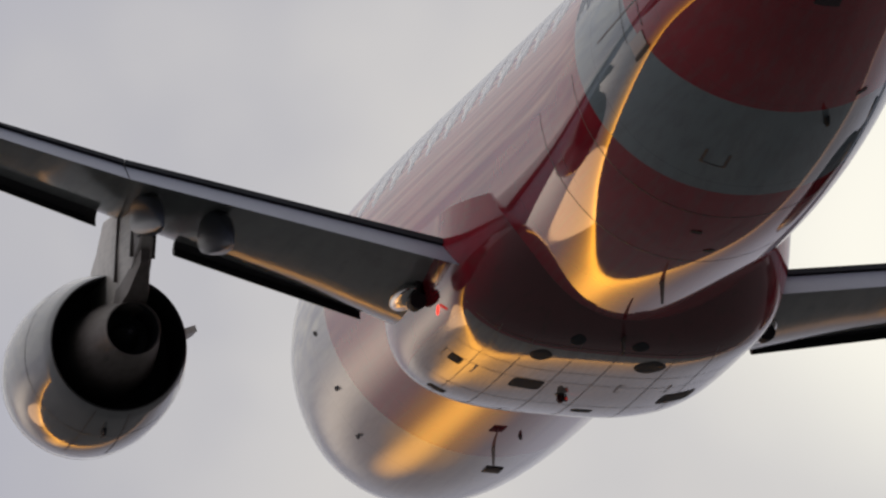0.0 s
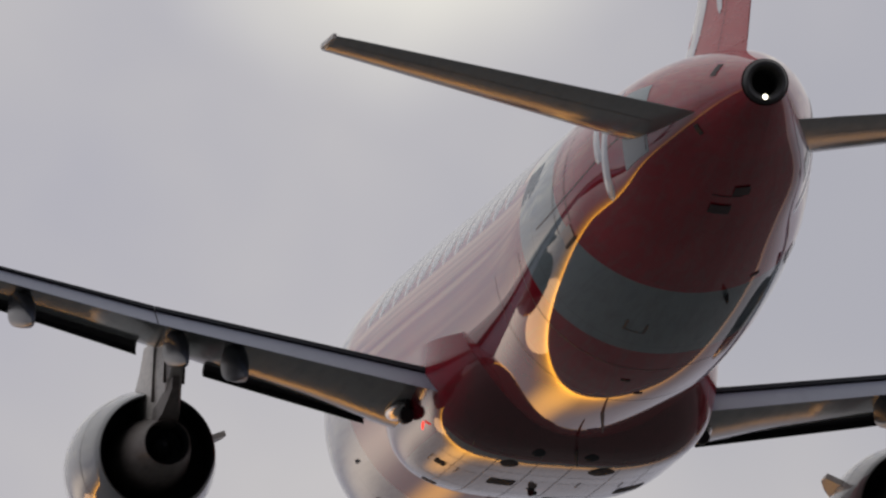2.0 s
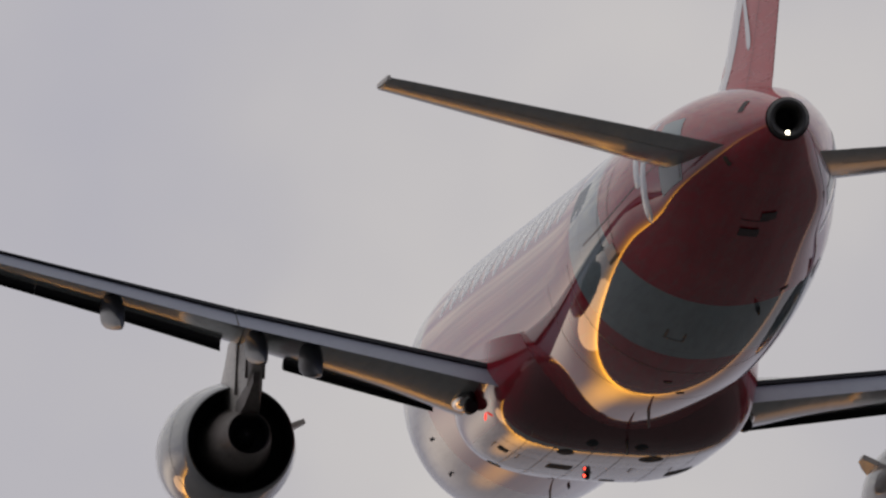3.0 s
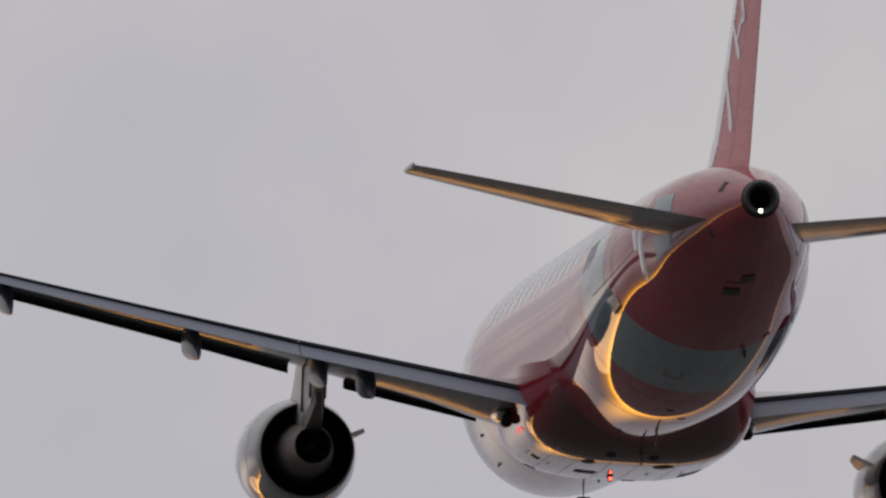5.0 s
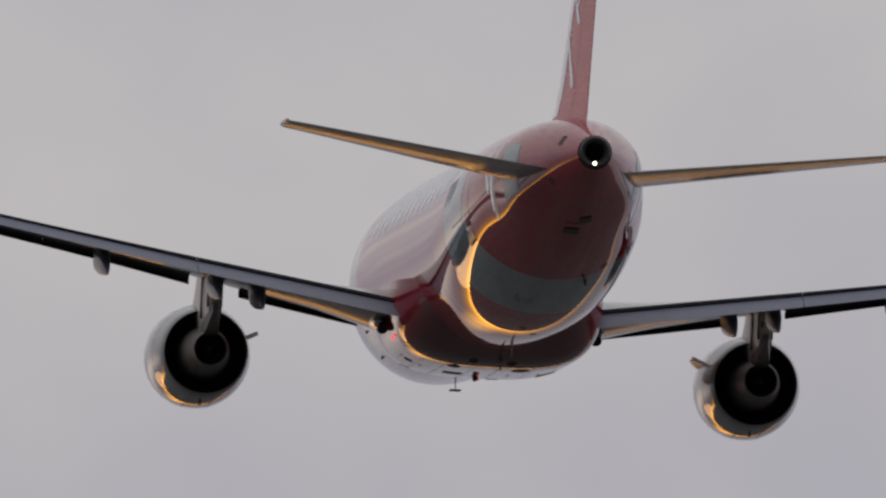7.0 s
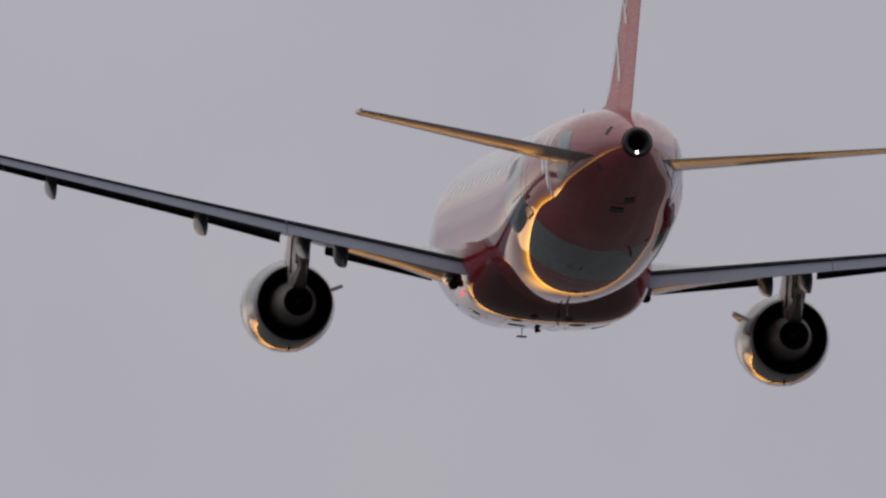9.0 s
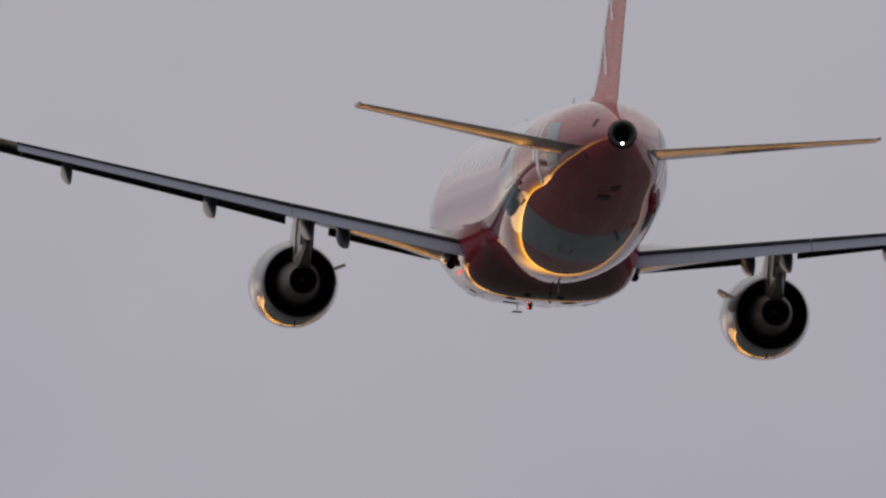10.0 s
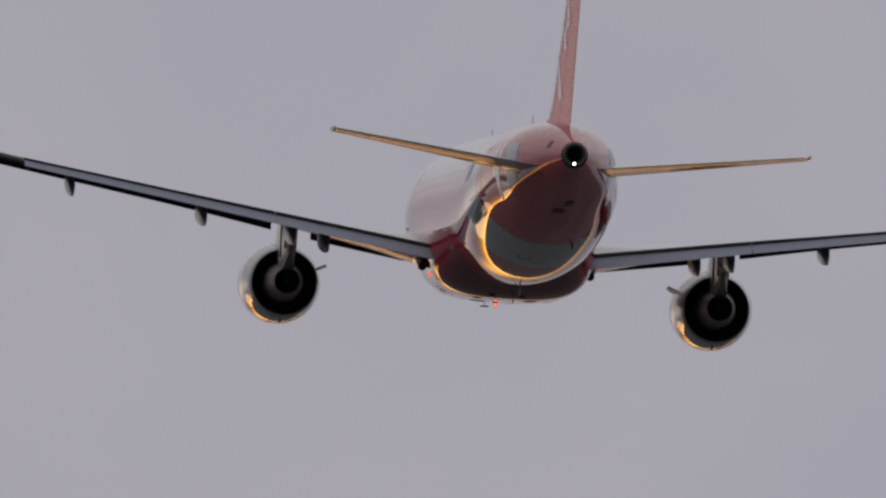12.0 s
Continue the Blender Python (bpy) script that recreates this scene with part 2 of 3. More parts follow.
def ground_material():
    m, n = material("evening_fields")
    v = body_coords(n)
    a = n.noise(v, 0.0016, 5.0, 0.6)
    b = n.noise(v, 0.03, 4.0, 0.6)
    s = n.math("ADD", n.math("MULTIPLY", a, 0.6), n.math("MULTIPLY", b, 0.4))
    col = n.ramp(s, [(0.35, (0.045, 0.048, 0.050)), (0.5, (0.070, 0.070, 0.070)), (0.62, (0.105, 0.100, 0.095))])
    finish(n, col, 0.9, bump=b)
    return m


# ---- ground ----
def disc(name, radius, mat):
    bm = bmesh.new()
    rings = [0.0, 200, 1000, 4000, 12000, radius]
    prev = [bm.verts.new((0, 0, 0))]
    for r in rings[1:]:
        cur = [bm.verts.new((r * math.cos(k * math.tau / 64), r * math.sin(k * math.tau / 64), 0)) for k in range(64)]
        for k in range(64):
            if len(prev) == 1:
                bm.faces.new((prev[0], cur[k], cur[(k + 1) % 64]))
            else:
                bm.faces.new((prev[k], cur[k], cur[(k + 1) % 64], prev[(k + 1) % 64]))
        prev = cur
    me = bpy.data.meshes.new(name)
    bm.to_mesh(me)
    bm.free()
    me.materials.append(mat)
    return new(name, me)


ground = tagged(disc("ground", 60000, ground_material()), "dark open fields at dusk reaching the horizon", "ground", kind="structure")

# ---- mesh helpers ----


def part(name, bm, mat, parent, label="", smooth=True, sharp=35):
    me = bpy.data.meshes.new(name)
    bmesh.ops.remove_doubles(bm, verts=bm.verts, dist=1e-5)
    bmesh.ops.recalc_face_normals(bm, faces=bm.faces)
    if smooth:
        lim = radians(sharp)
        for f in bm.faces:
            f.smooth = True
        for e in bm.edges:
            if len(e.link_faces) == 2 and e.calc_face_angle(0) > lim:
                e.smooth = False
    bm.to_mesh(me)
    bm.free()
    me.materials.append(mat)
    ob = new(name, me)
    ob.parent = parent
    if label:
        tagged(ob, label)
    return ob


def spline(xs, ys):
    """Natural cubic spline through a few design stations."""
    xs, ys = np.array(xs, float), np.array(ys, float)
    k, h = len(xs), np.diff(xs)
    a, r = np.eye(k), np.zeros(k)
    for i in range(1, k - 1):
        a[i, i - 1], a[i, i], a[i, i + 1] = h[i - 1], 2 * (h[i - 1] + h[i]), h[i]
        r[i] = 6 * ((ys[i + 1] - ys[i]) / h[i] - (ys[i] - ys[i - 1]) / h[i - 1])
    m = np.linalg.solve(a, r)

    def at(x):
        x = min(max(x, xs[0]), xs[-1])
        i = min(max(int(np.searchsorted(xs, x)) - 1, 0), k - 2)
        p, q, w = xs[i + 1] - x, x - xs[i], h[i]
        return float((m[i] * p ** 3 + m[i + 1] * q ** 3) / (6 * w) + (ys[i] / w - m[i] * w / 6) * p + (ys[i + 1] / w - m[i + 1] * w / 6) * q)
    return at


def loft(bm, rings, closed=True, cap0=False, cap1=False):
    """Skin a list of rings (lists of points of equal count)."""
    vs = [[bm.verts.new(p) for p in r] for r in rings]
    n = len(vs[0])
    for a, b in zip(vs, vs[1:]):
        for k in range(n if closed else n - 1):
            j = (k + 1) % n
            bm.faces.new((a[k], a[j], b[j], b[k]))
    if cap0:
        bm.faces.new(vs[0][::-1])
    if cap1:
        bm.faces.new(vs[-1])
    return vs


def box(bm, lo, hi, bevel=0.0):
    r = bmesh.ops.create_cube(bm, size=1.0)
    for v in r["verts"]:
        v.co = Vector([lo[i] + (v.co[i] + 0.5) * (hi[i] - lo[i]) for i in range(3)])
    if bevel:
        es = list({e for v in r["verts"] for e in v.link_edges})
        bmesh.ops.bevel(bm, geom=es, offset=bevel, segments=2, affect="EDGES", profile=0.6)


def turned(bm, axis, profile, n=48, cap0=False, cap1=False):
    """Body of revolution about a fore-and-aft axis at (y, z); profile of (x, radius)."""
    y, z = axis
    loft(bm, [[(x, y + r * math.sin(k * math.tau / n), z + r * math.cos(k * math.tau / n)) for k in range(n)] for x, r in profile],
         cap0=cap0, cap1=cap1)


# ---- the airliner: x forward from the tail's end, y to its left, z up from the cabin's axis ----
LENGTH = 35.0
airliner = new("airliner")
airliner.empty_display_size = 2.0
tagged(airliner, "red twin-engine airliner with a pale ring round the tail, climbing away", "airplane")

TOP_LINE = spline([0, 1, 2, 4, 6, 8, 10, 14, 20, 27.5, 30.4, 32.4, 33.7, 34.5, 35.0], [1.30, 1.51, 1.69, 1.92, 2.02, 2.06, 2.07, 2.07, 2.07, 2.07, 2.02, 1.72, 1.02, 0.35, -0.45])
LOW_LINE = spline([0, 1, 2, 4, 6, 8, 10, 12, 14, 16, 20, 27.5, 30.4, 32.4, 33.7, 34.5, 35.0], [0.61, 0.33, 0.06, -0.44, -0.91, -1.33, -1.69, -1.95, -2.05, -2.07, -2.07, -2.07, -2.02, -1.82, -1.45, -1.02, -0.55])
HALF = spline([0, 1, 2, 3, 4, 6, 8, 10, 12, 14, 20, 27.5, 30.4, 32.4, 33.7, 34.5, 35.0], [0.35, 0.64, 0.895, 1.12, 1.32, 1.63, 1.84, 1.945, 1.975, 1.98, 1.98, 1.975, 1.90, 1.60, 1.12, 0.65, 0.05])


def sink(x):
    """The barrel sits a little below the line of the tail's end."""
    f = min(max((x - 1.5) / 4.5, 0.0), 1.0)
    return 0.075 * f * f * (3 - 2 * f)


def TOP(x):
    return TOP_LINE(x) - sink(x)


def LOW(x):
    return LOW_LINE(x) - sink(x)


def skin(x, deg, lift=0.0):
    """Point on the fuselage skin at station x, degrees from the crown towards its left side."""
    t, b, w = TOP(x), LOW(x), HALF(x)
    c, h, a = (t + b) / 2, (t - b) / 2, radians(deg)
    sag = -0.24 * h * math.exp(-((x - 4.2) / 2.3) ** 2)                       # the flanks stand upright towards the tail
    c, h = c - sag, (h + sag) if math.cos(a) > 0 else (h - sag)
    d = abs((deg + 180) % 360 - 180)
    pad = 0.17 * math.exp(-((x - 3.8) / 1.6) ** 2 - ((d - 131) / 19) ** 2)   # swell at the tailplane's root
    return (x, (w + lift + pad) * math.sin(a), c + (h + lift) * math.cos(a))


def patch(bm, x0, x1, a0, a1, lift=0.006, nx=6, na=6, taper=0.0):
    """A thin plate that hugs the fuselage skin."""
    rows = []
    for i in range(nx + 1):
        u = i / nx
        x = x0 + (x1 - x0) * u
        mid, half = (a0 + a1) / 2, (a1 - a0) / 2 * (1 - taper * u)
        rows.append([skin(x, mid + half * (2 * j / na - 1), lift) for j in range(na + 1)])
    loft(bm, rows, closed=False)


def fuselage():
    bm = bmesh.new()
    xs = list(np.concatenate([np.linspace(0, 15, 90), np.linspace(15.4, 28, 26), np.linspace(28.2, LENGTH, 30)]))
    loft(bm, [[skin(x, 360 * k / 112) for k in range(112)] for x in xs], cap1=True)
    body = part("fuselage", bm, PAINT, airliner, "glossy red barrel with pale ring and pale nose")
    bm = bmesh.new()
    turned(bm, (0, 0.96), [(0.10, 0.36), (0.02, 0.335), (-0.08, 0.315), (-0.12, 0.285), (-0.11, 0.24), (-0.04, 0.20), (0.15, 0.19), (0.7, 0.19)], 40, cap1=True)
    part("exhaust_pipe", bm, BARE, body, "dark metal auxiliary exhaust ring")
    bm = bmesh.new()
    turned(bm, (0, 0.96), [(0.05, 0.188), (0.68, 0.187), (0.69, 0.01)], 32, cap1=True)
    part("exhaust_bore", bm, NEAR_BLACK, body, "sooty exhaust bore")
    bm = bmesh.new()
    bmesh.ops.create_uvsphere(bm, u_segments=16, v_segments=10, radius=0.036, matrix=Matrix.Translation((-0.11, 0.0, 0.725)))
    part("tail_light", bm, TAIL_LIGHT, body, "lit white tail light")
    return body


def fairing():
    """Belly fairing between the wings, rounded below and swept up behind."""
    bm = bmesh.new()
    rings = []
    for x in np.linspace(15.4, 24.4, 90):
        w, b, top = BELLY_W(x), BELLY_Z(x), -0.75
        ring = []
        for k in range(61):
            a = math.pi * k / 60
            c, s = math.cos(a), math.sin(a)
            ring.append((x, w * math.copysign(abs(c) ** (2 / 3.0), c), top - (top - b) * abs(s) ** (2 / 3.4)))
        rings.append(ring)
    loft(bm, rings, closed=False)
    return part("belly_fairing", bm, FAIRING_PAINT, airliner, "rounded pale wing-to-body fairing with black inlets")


def line(pts):
    ys = [p[0] for p in pts]
    return lambda y, k: float(np.interp(y, ys, [p[k] for p in pts]))


# wing design lines against span y: leading edge x, trailing edge x, trailing z, twist, thickness ratio
WING = line([(1.2, 22.95, 18.35, -1.32, 4.6, 0.25), (1.95, 22.60, 18.30, -1.20, 4.4, 0.245), (2.5, 22.35, 18.27, -1.12, 4.2, 0.225), (3.4, 21.93, 18.22, -0.987, 3.8, 0.175), (6.3, 20.60, 18.05, -0.56, 2.6, 0.125),
             (13.2, 17.25, 15.75, 0.42, 1.2, 0.108), (16.9, 15.45, 14.25, 1.00, 0.4, 0.105)])


def naca(n=18):
    """Unit section: upper side from trailing to leading edge, then the lower side back."""
    up, lo = [], []
    for i in range(n + 1):
        u = 0.5 * (1 - math.cos(math.pi * i / n))
        t = 5 * (0.2969 * math.sqrt(u) - 0.126 * u - 0.3516 * u ** 2 + 0.2843 * u ** 3 - 0.1036 * u ** 4)
        c = 0.03 * u * (1 - u)
        up.append((u, c + t * 0.82))
        lo.append((u, c - t * 0.80))
    return up[::-1] + lo[1:]


SECTION = naca()


def droop(y):
    """How far the leading edge hangs below the chord of the trailing edge."""
    return float(np.interp(y, [2.0, 5.0, 8.0, 17.0], [0.08, 0.11, 0.07, 0.05]))


def wing_point(y, u, v, side):
    le, te, zt, tw, th = (WING(y, k) for k in range(1, 6))
    c = le - te
    a = radians(tw)
    dx, dz = (1 - u) * c, v * th * c
    return (te + dx * math.cos(a) - dz * math.sin(a), side * y, zt + dx * math.sin(a) * 0.15 + dz * math.cos(a) - droop(y) * (1 - u))


def section_at(y, side, u0=0.0, u1=1.0):
    pts = []
    for u, v in SECTION:
        u2 = u0 + (u1 - u0) * u
        pts.append(wing_point(y, u2, v, side))
    return pts


def wing(side):
    bm = bmesh.new()
    ys = list(np.linspace(1.2, 6.3, 14)) + list(np.linspace(6.8, 16.9, 22))
    loft(bm, [section_at(y, side) for y in ys], cap0=True, cap1=True)
    w = part("wing", bm, GREY_WING, airliner, "swept grey wing with slats and flaps set for take-off")

    # flaps: inboard and outboard panels, lowered behind the fixed trailing edge
    for y0, y1 in ((2.05, 6.275), (6.295, 13.15)):
        bm = bmesh.new()
        rings = []
        for y in np.linspace(y0, y1, 12):
            te, zt = WING(y, 2), WING(y, 3)
            c = float(np.interp(y, [2, 6.3, 13.2], [0.84, 0.68, 0.52]))
            a = radians(FLAP_DEG)
            lead = (te + 0.12, zt)
            ring = []
            for u, v in SECTION:
                dx, dz = -u * c, (v * 0.16) * c
                ring.append((lead[0] + dx * math.cos(a) + dz * math.sin(a), side * y, lead[1] + dx * math.sin(a) + dz * math.cos(a)))
            rings.append(ring)
        loft(bm, rings, cap0=True, cap1=True)
        part("flap", bm, WING_TOP, w, "lowered grey flap")
        # solid dark strip in place of the shaded slot under the wing's edge
        bm = bmesh.new()
        rings = []
        for y in np.linspace(y0, y1, 8):
            te, zt = WING(y, 2), WING(y, 3)
            lip = float(np.interp(y, [2, 6, 9, 13], [0.068, 0.055, 0.024, 0.008]))
            rings.append([(te + 0.10, side * y, zt + lip + 0.012), (te - 0.05, side * y, zt + lip), (te - 0.06, side * y, zt + 0.0), (te + 0.05, side * y, zt - 0.03)])
        loft(bm, rings, cap0=True, cap1=True)
        part("flap_gap_shade", bm, NEAR_BLACK, w, "dark strip standing in for the shaded gap before the flap")
    # slats, pushed forward and down; all black to stand for their shaded backs
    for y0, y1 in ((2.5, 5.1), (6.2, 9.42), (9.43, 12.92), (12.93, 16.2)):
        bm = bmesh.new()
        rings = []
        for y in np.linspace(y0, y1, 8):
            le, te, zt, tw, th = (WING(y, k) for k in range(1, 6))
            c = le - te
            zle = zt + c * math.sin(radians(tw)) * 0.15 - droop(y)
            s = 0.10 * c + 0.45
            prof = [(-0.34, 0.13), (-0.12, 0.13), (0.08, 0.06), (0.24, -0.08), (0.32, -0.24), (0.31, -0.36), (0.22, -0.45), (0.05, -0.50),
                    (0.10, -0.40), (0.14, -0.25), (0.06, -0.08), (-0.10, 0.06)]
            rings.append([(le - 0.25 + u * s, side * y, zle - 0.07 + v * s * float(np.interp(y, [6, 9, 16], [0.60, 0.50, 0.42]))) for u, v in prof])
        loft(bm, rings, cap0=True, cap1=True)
        part("slat", bm, BLACK, w, "extended slat, painted black for the shade behind it")
    # flap track fairings: canoe shapes under the trailing edge
    for y, s in ((4.90, 1.0), (5.80, 0.95), (8.22, 1.0), (11.82, 0.85)):
        bm = bmesh.new()
        te, zt = WING(y, 2), WING(y, 3)
        rings = []
        for i in range(15):
            u = i / 14
            r = math.sin(math.pi * min(1, 0.06 + u * 0.99) ** 0.8) ** 0.6
            x = te + 1.9 * s - u * 2.35 * s
            zc = zt - 0.25 - 0.16 * u - 0.33 * u * u
            rings.append([(x, side * y + 0.15 * s * r * math.copysign(abs(math.sin(k * math.tau / 20)) ** 0.5, math.sin(k * math.tau / 20)),
                           zc + 0.28 * s * r * math.copysign(abs(math.cos(k * math.tau / 20)) ** 0.7, math.cos(k * math.tau / 20))) for k in range(20)])
        loft(bm, rings, cap0=True, cap1=True)
        part("flap_track_fairing", bm, CANOE, w, "canoe-shaped flap track fairing")
    return w


FLAP_DEG = 24


def tail_lines(y):
    f = (y - 0.9) / (6.22 - 0.9)
    return 4.95 + (2.2 - 4.95) * f, 1.62 + (0.88 - 1.62) * f, 0.66 + 0.635 * f


def tail_ring(y, side, u0=0.0, grow=0.0):
    le, te, z = tail_lines(y)
    c = le - te
    return [(te + (1 - u) * c, side * y, z + t * TAIL_THICK * c + math.copysign(grow, t) - TAIL_TRIM * (0.5 - u) * c)
            for u, t in FIN_SECTION if u >= u0]


TAIL_THICK, TAIL_TRIM = 0.18, 0.02


def tailplane(side):
    bm = bmesh.new()
    loft(bm, [tail_ring(y, side) for y in np.linspace(0.5, 6.22, 14)], cap0=True, cap1=True)
    t = part("tailplane", bm, GREY_WING, airliner, "swept grey horizontal stabilizer")
    bm = bmesh.new()
    loft(bm, [tail_ring(y, side, 0.68, 0.004) for y in np.linspace(1.25, 6.0, 10)], cap0=True, cap1=True)
    part("elevator", bm, GREY_WING, t, "grey elevator")
    bm = bmesh.new()
    rows = []
    for y in np.linspace(1.25, 6.0, 10):
        p = min(tail_ring(y, side, 0.66, 0.007), key=lambda q: q[2] if q[0] > tail_lines(y)[1] + 0.25 * (tail_lines(y)[0] - tail_lines(y)[1]) else 99)
        rows.append([(p[0] + 0.012, p[1], p[2]), (p[0] - 0.012, p[1], p[2])])
    loft(bm, rows, closed=False)
    part("hinge_gap", bm, LINE, t)
    bm = bmesh.new()
    box(bm, (0.86, side * 6.22 - 0.03, 1.26), (2.1, side * 6.22 + 0.03, 1.34), 0.02)
    part("tip_cap", bm, PYLON, t, "metal tip cap")
    return t


def fin():
    bm = bmesh.new()
    rings = []
    for f in np.linspace(-0.06, 1.0, 16):
        rings.append([fin_point(f, u, t) for u, t in FIN_SECTION])
    loft(bm, rings, cap0=True, cap1=True)
    v = part("vertical_fin", bm, RED_GLOSS, airliner, "tall red fin with white strokes")
    bm = bmesh.new()
    loft(bm, [[fin_point(f, u, t, 0.004) for u, t in FIN_SECTION if u >= 0.69] for f in np.linspace(0.02, 0.985, 10)], cap0=True, cap1=True)
    part("rudder", bm, RED_GLOSS, v, "red rudder")
    for sd in (1, -1):
        side_pts = [(u, t) for u, t in FIN_SECTION if t * sd > 0]
        thick = line([(u, abs(t)) for u, t in sorted(side_pts)])

        def strip(u_of, f0, f1, mat, name, label, n=18, lift=0.007):
            bm = bmesh.new()
            rows = []
            for i in range(n + 1):
                f = f0 + (f1 - f0) * i / n
                ua, ub = u_of(i / n)
                rows.append([fin_point(f, ua + (ub - ua) * j / 4, sd * thick(ua + (ub - ua) * j / 4, 1), lift) for j in range(5)])
            loft(bm, rows, closed=False)
            part(name, bm, mat, v, label)
        # white strip paints in the sky's pale reflection along the leading edge
        strip(lambda k: (0.02, 0.34 + 0.02 * math.sin(9 * k)), 0.05, 0.99, WHITE, "leading_edge_sheen", "pale strip painted for the leading edge's sky reflection")
        strip(lambda k: (0.687, 0.692), 0.02, 0.985, LINE, "hinge_gap", "")
        # brush strokes that lean forward as they rise
        for f0, f1, u0, u1, w in ((0.12, 0.32, 0.61, 0.26, 0.040), (0.33, 0.46, 0.60, 0.24, 0.042), (0.39, 0.47, 0.50, 0.57, 0.034),
                                  (0.43, 0.57, 0.61, 0.36, 0.045), (0.58, 0.74, 0.60, 0.28, 0.045), (0.76, 0.93, 0.60, 0.32, 0.045)):
            def edges(k):
                c = u0 + (u1 - u0) * k ** 1.3
                half = w * (math.sqrt(max(0.0, 1 - (1 - min(1, k * 6)) ** 2)) * (1 - 0.35 * k) + 0.01)
                return c - half, c + half
            strip(edges, f0, f1, WHITE, "painted_stroke", "white painted stroke", lift=0.009)
    return v


def fin_point(f, u, t, grow=0.0):
    le = 7.75 + (2.35 - 7.75) * f + 0.8 * max(0, 0.12 - f) / 0.12
    te = 2.02 + (0.45 - 2.02) * f
    c = le - te
    return (te + (1 - u) * c, c * 0.14 * t + math.copysign(grow, t), 1.72 + 6.15 * f)


def fin_section(n=16):
    a, b = [], []
    for i in range(n + 1):
        u = 0.5 * (1 - math.cos(math.pi * i / n))
        t = 5 * (0.2969 * math.sqrt(u) - 0.126 * u - 0.3516 * u ** 2 + 0.2843 * u ** 3 - 0.1036 * u ** 4)
        a.append((u, t * 0.5 + 0.004))
        b.append((u, -t * 0.5 - 0.004))
    return a[::-1] + b[1:]


FIN_SECTION = fin_section()


def engine(side):
    y, z = side * 5.72, -2.26
    bm = bmesh.new()
    turned(bm, (y, z), [(21.1, 0.85), (21.12, 0.87), (21.4, 0.925), (21.8, 0.99), (22.2, 1.035), (22.6, 1.06), (23.1, 1.065), (23.6, 1.03), (24., 0.97), (24.18, 0.92), (24.22, 0.88), (24.16, 0.83), (23.8, 0.80), (23.1, 0.80)], 64)
    e = part("engine", bm, NACELLE, airliner, "pale underwing turbofan nacelle")
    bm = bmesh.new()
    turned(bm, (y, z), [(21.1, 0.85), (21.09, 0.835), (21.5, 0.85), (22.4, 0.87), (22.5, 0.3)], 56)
    part("fan_duct", bm, NEAR_BLACK, e, "dark fan duct")
    bm = bmesh.new()
    turned(bm, (y, z), [(22.5, 0.60), (21.7, 0.58), (21.1, 0.51), (20.6, 0.44), (20.2, 0.375), (20., 0.35), (19.99, 0.335), (20.05, 0.325)], 48)
    part("core_cowl", bm, HOT, e, "heat-stained metal core cowl")
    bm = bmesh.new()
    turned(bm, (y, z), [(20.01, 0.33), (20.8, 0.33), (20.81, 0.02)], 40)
    part("core_nozzle", bm, NEAR_BLACK, e, "black core nozzle")
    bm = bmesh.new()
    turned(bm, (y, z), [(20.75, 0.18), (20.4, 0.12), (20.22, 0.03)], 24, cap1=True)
    part("exhaust_plug", bm, NEAR_BLACK, e, "dark exhaust plug")
    return e


def pylon(side):
    bm = bmesh.new()
    rings = []
    y = side * 5.72
    for x, lo, hi, w in ((19.25, -1.05, -0.72, 0.06), (19.7, -1.55, -0.72, 0.15), (20.1, -1.88, -0.72, 0.17), (20.7, -1.86, -0.7, 0.22), (21.5, -1.75, -0.66, 0.22), (22.0, -1.68, -0.98, 0.2), (22.7, -1.6, -1.22, 0.17), (23.7, -1.5, -1.3, 0.10), (24.0, -1.45, -1.36, 0.04)):
        rings.append([(x, y - w * 0.8, lo), (x, y + w * 0.8, lo), (x, y + w, (lo + hi) / 2), (x, y + w, hi), (x, y - w, hi), (x, y - w, (lo + hi) / 2)])
    loft(bm, rings, cap0=True, cap1=True)
    bmesh.ops.bevel(bm, geom=list(bm.edges), offset=0.02, segments=1, affect="EDGES")
    p = part("pylon", bm, PYLON, airliner, "weathered pale engine pylon")
    bm = bmesh.new()
    loft(bm, [[(x, y - w, lo), (x, y + w, lo), (x, y + w * 1.02, hi), (x, y - w * 1.02, hi)] for x, lo, hi, w in
              ((19.45, -1.52, -1.34, 0.05), (19.8, -1.86, -1.55, 0.13), (20.25, -1.97, -1.70, 0.17), (20.9, -1.95, -1.72, 0.17))], cap0=True, cap1=True)
    part("heat_shield", bm, HOT, p, "heat-stained shield under the pylon")
    for x, w in ((19.65, 0.15), (20.4, 0.21)):
        bm = bmesh.new()
        box(bm, (x, y - w - 0.012, -1.42 if x < 20. else -1.62), (x + 0.03, y + w + 0.012, -0.80), 0.004)
        part("panel_joint", bm, JOINT, p)
    bm = bmesh.new()
    box(bm, (19.4, y - 0.11, -1.20), (19.85, y + 0.11, -1.06), 0.03)
    part("vent_box", bm, BARE, p, "dark vent box")
    return p


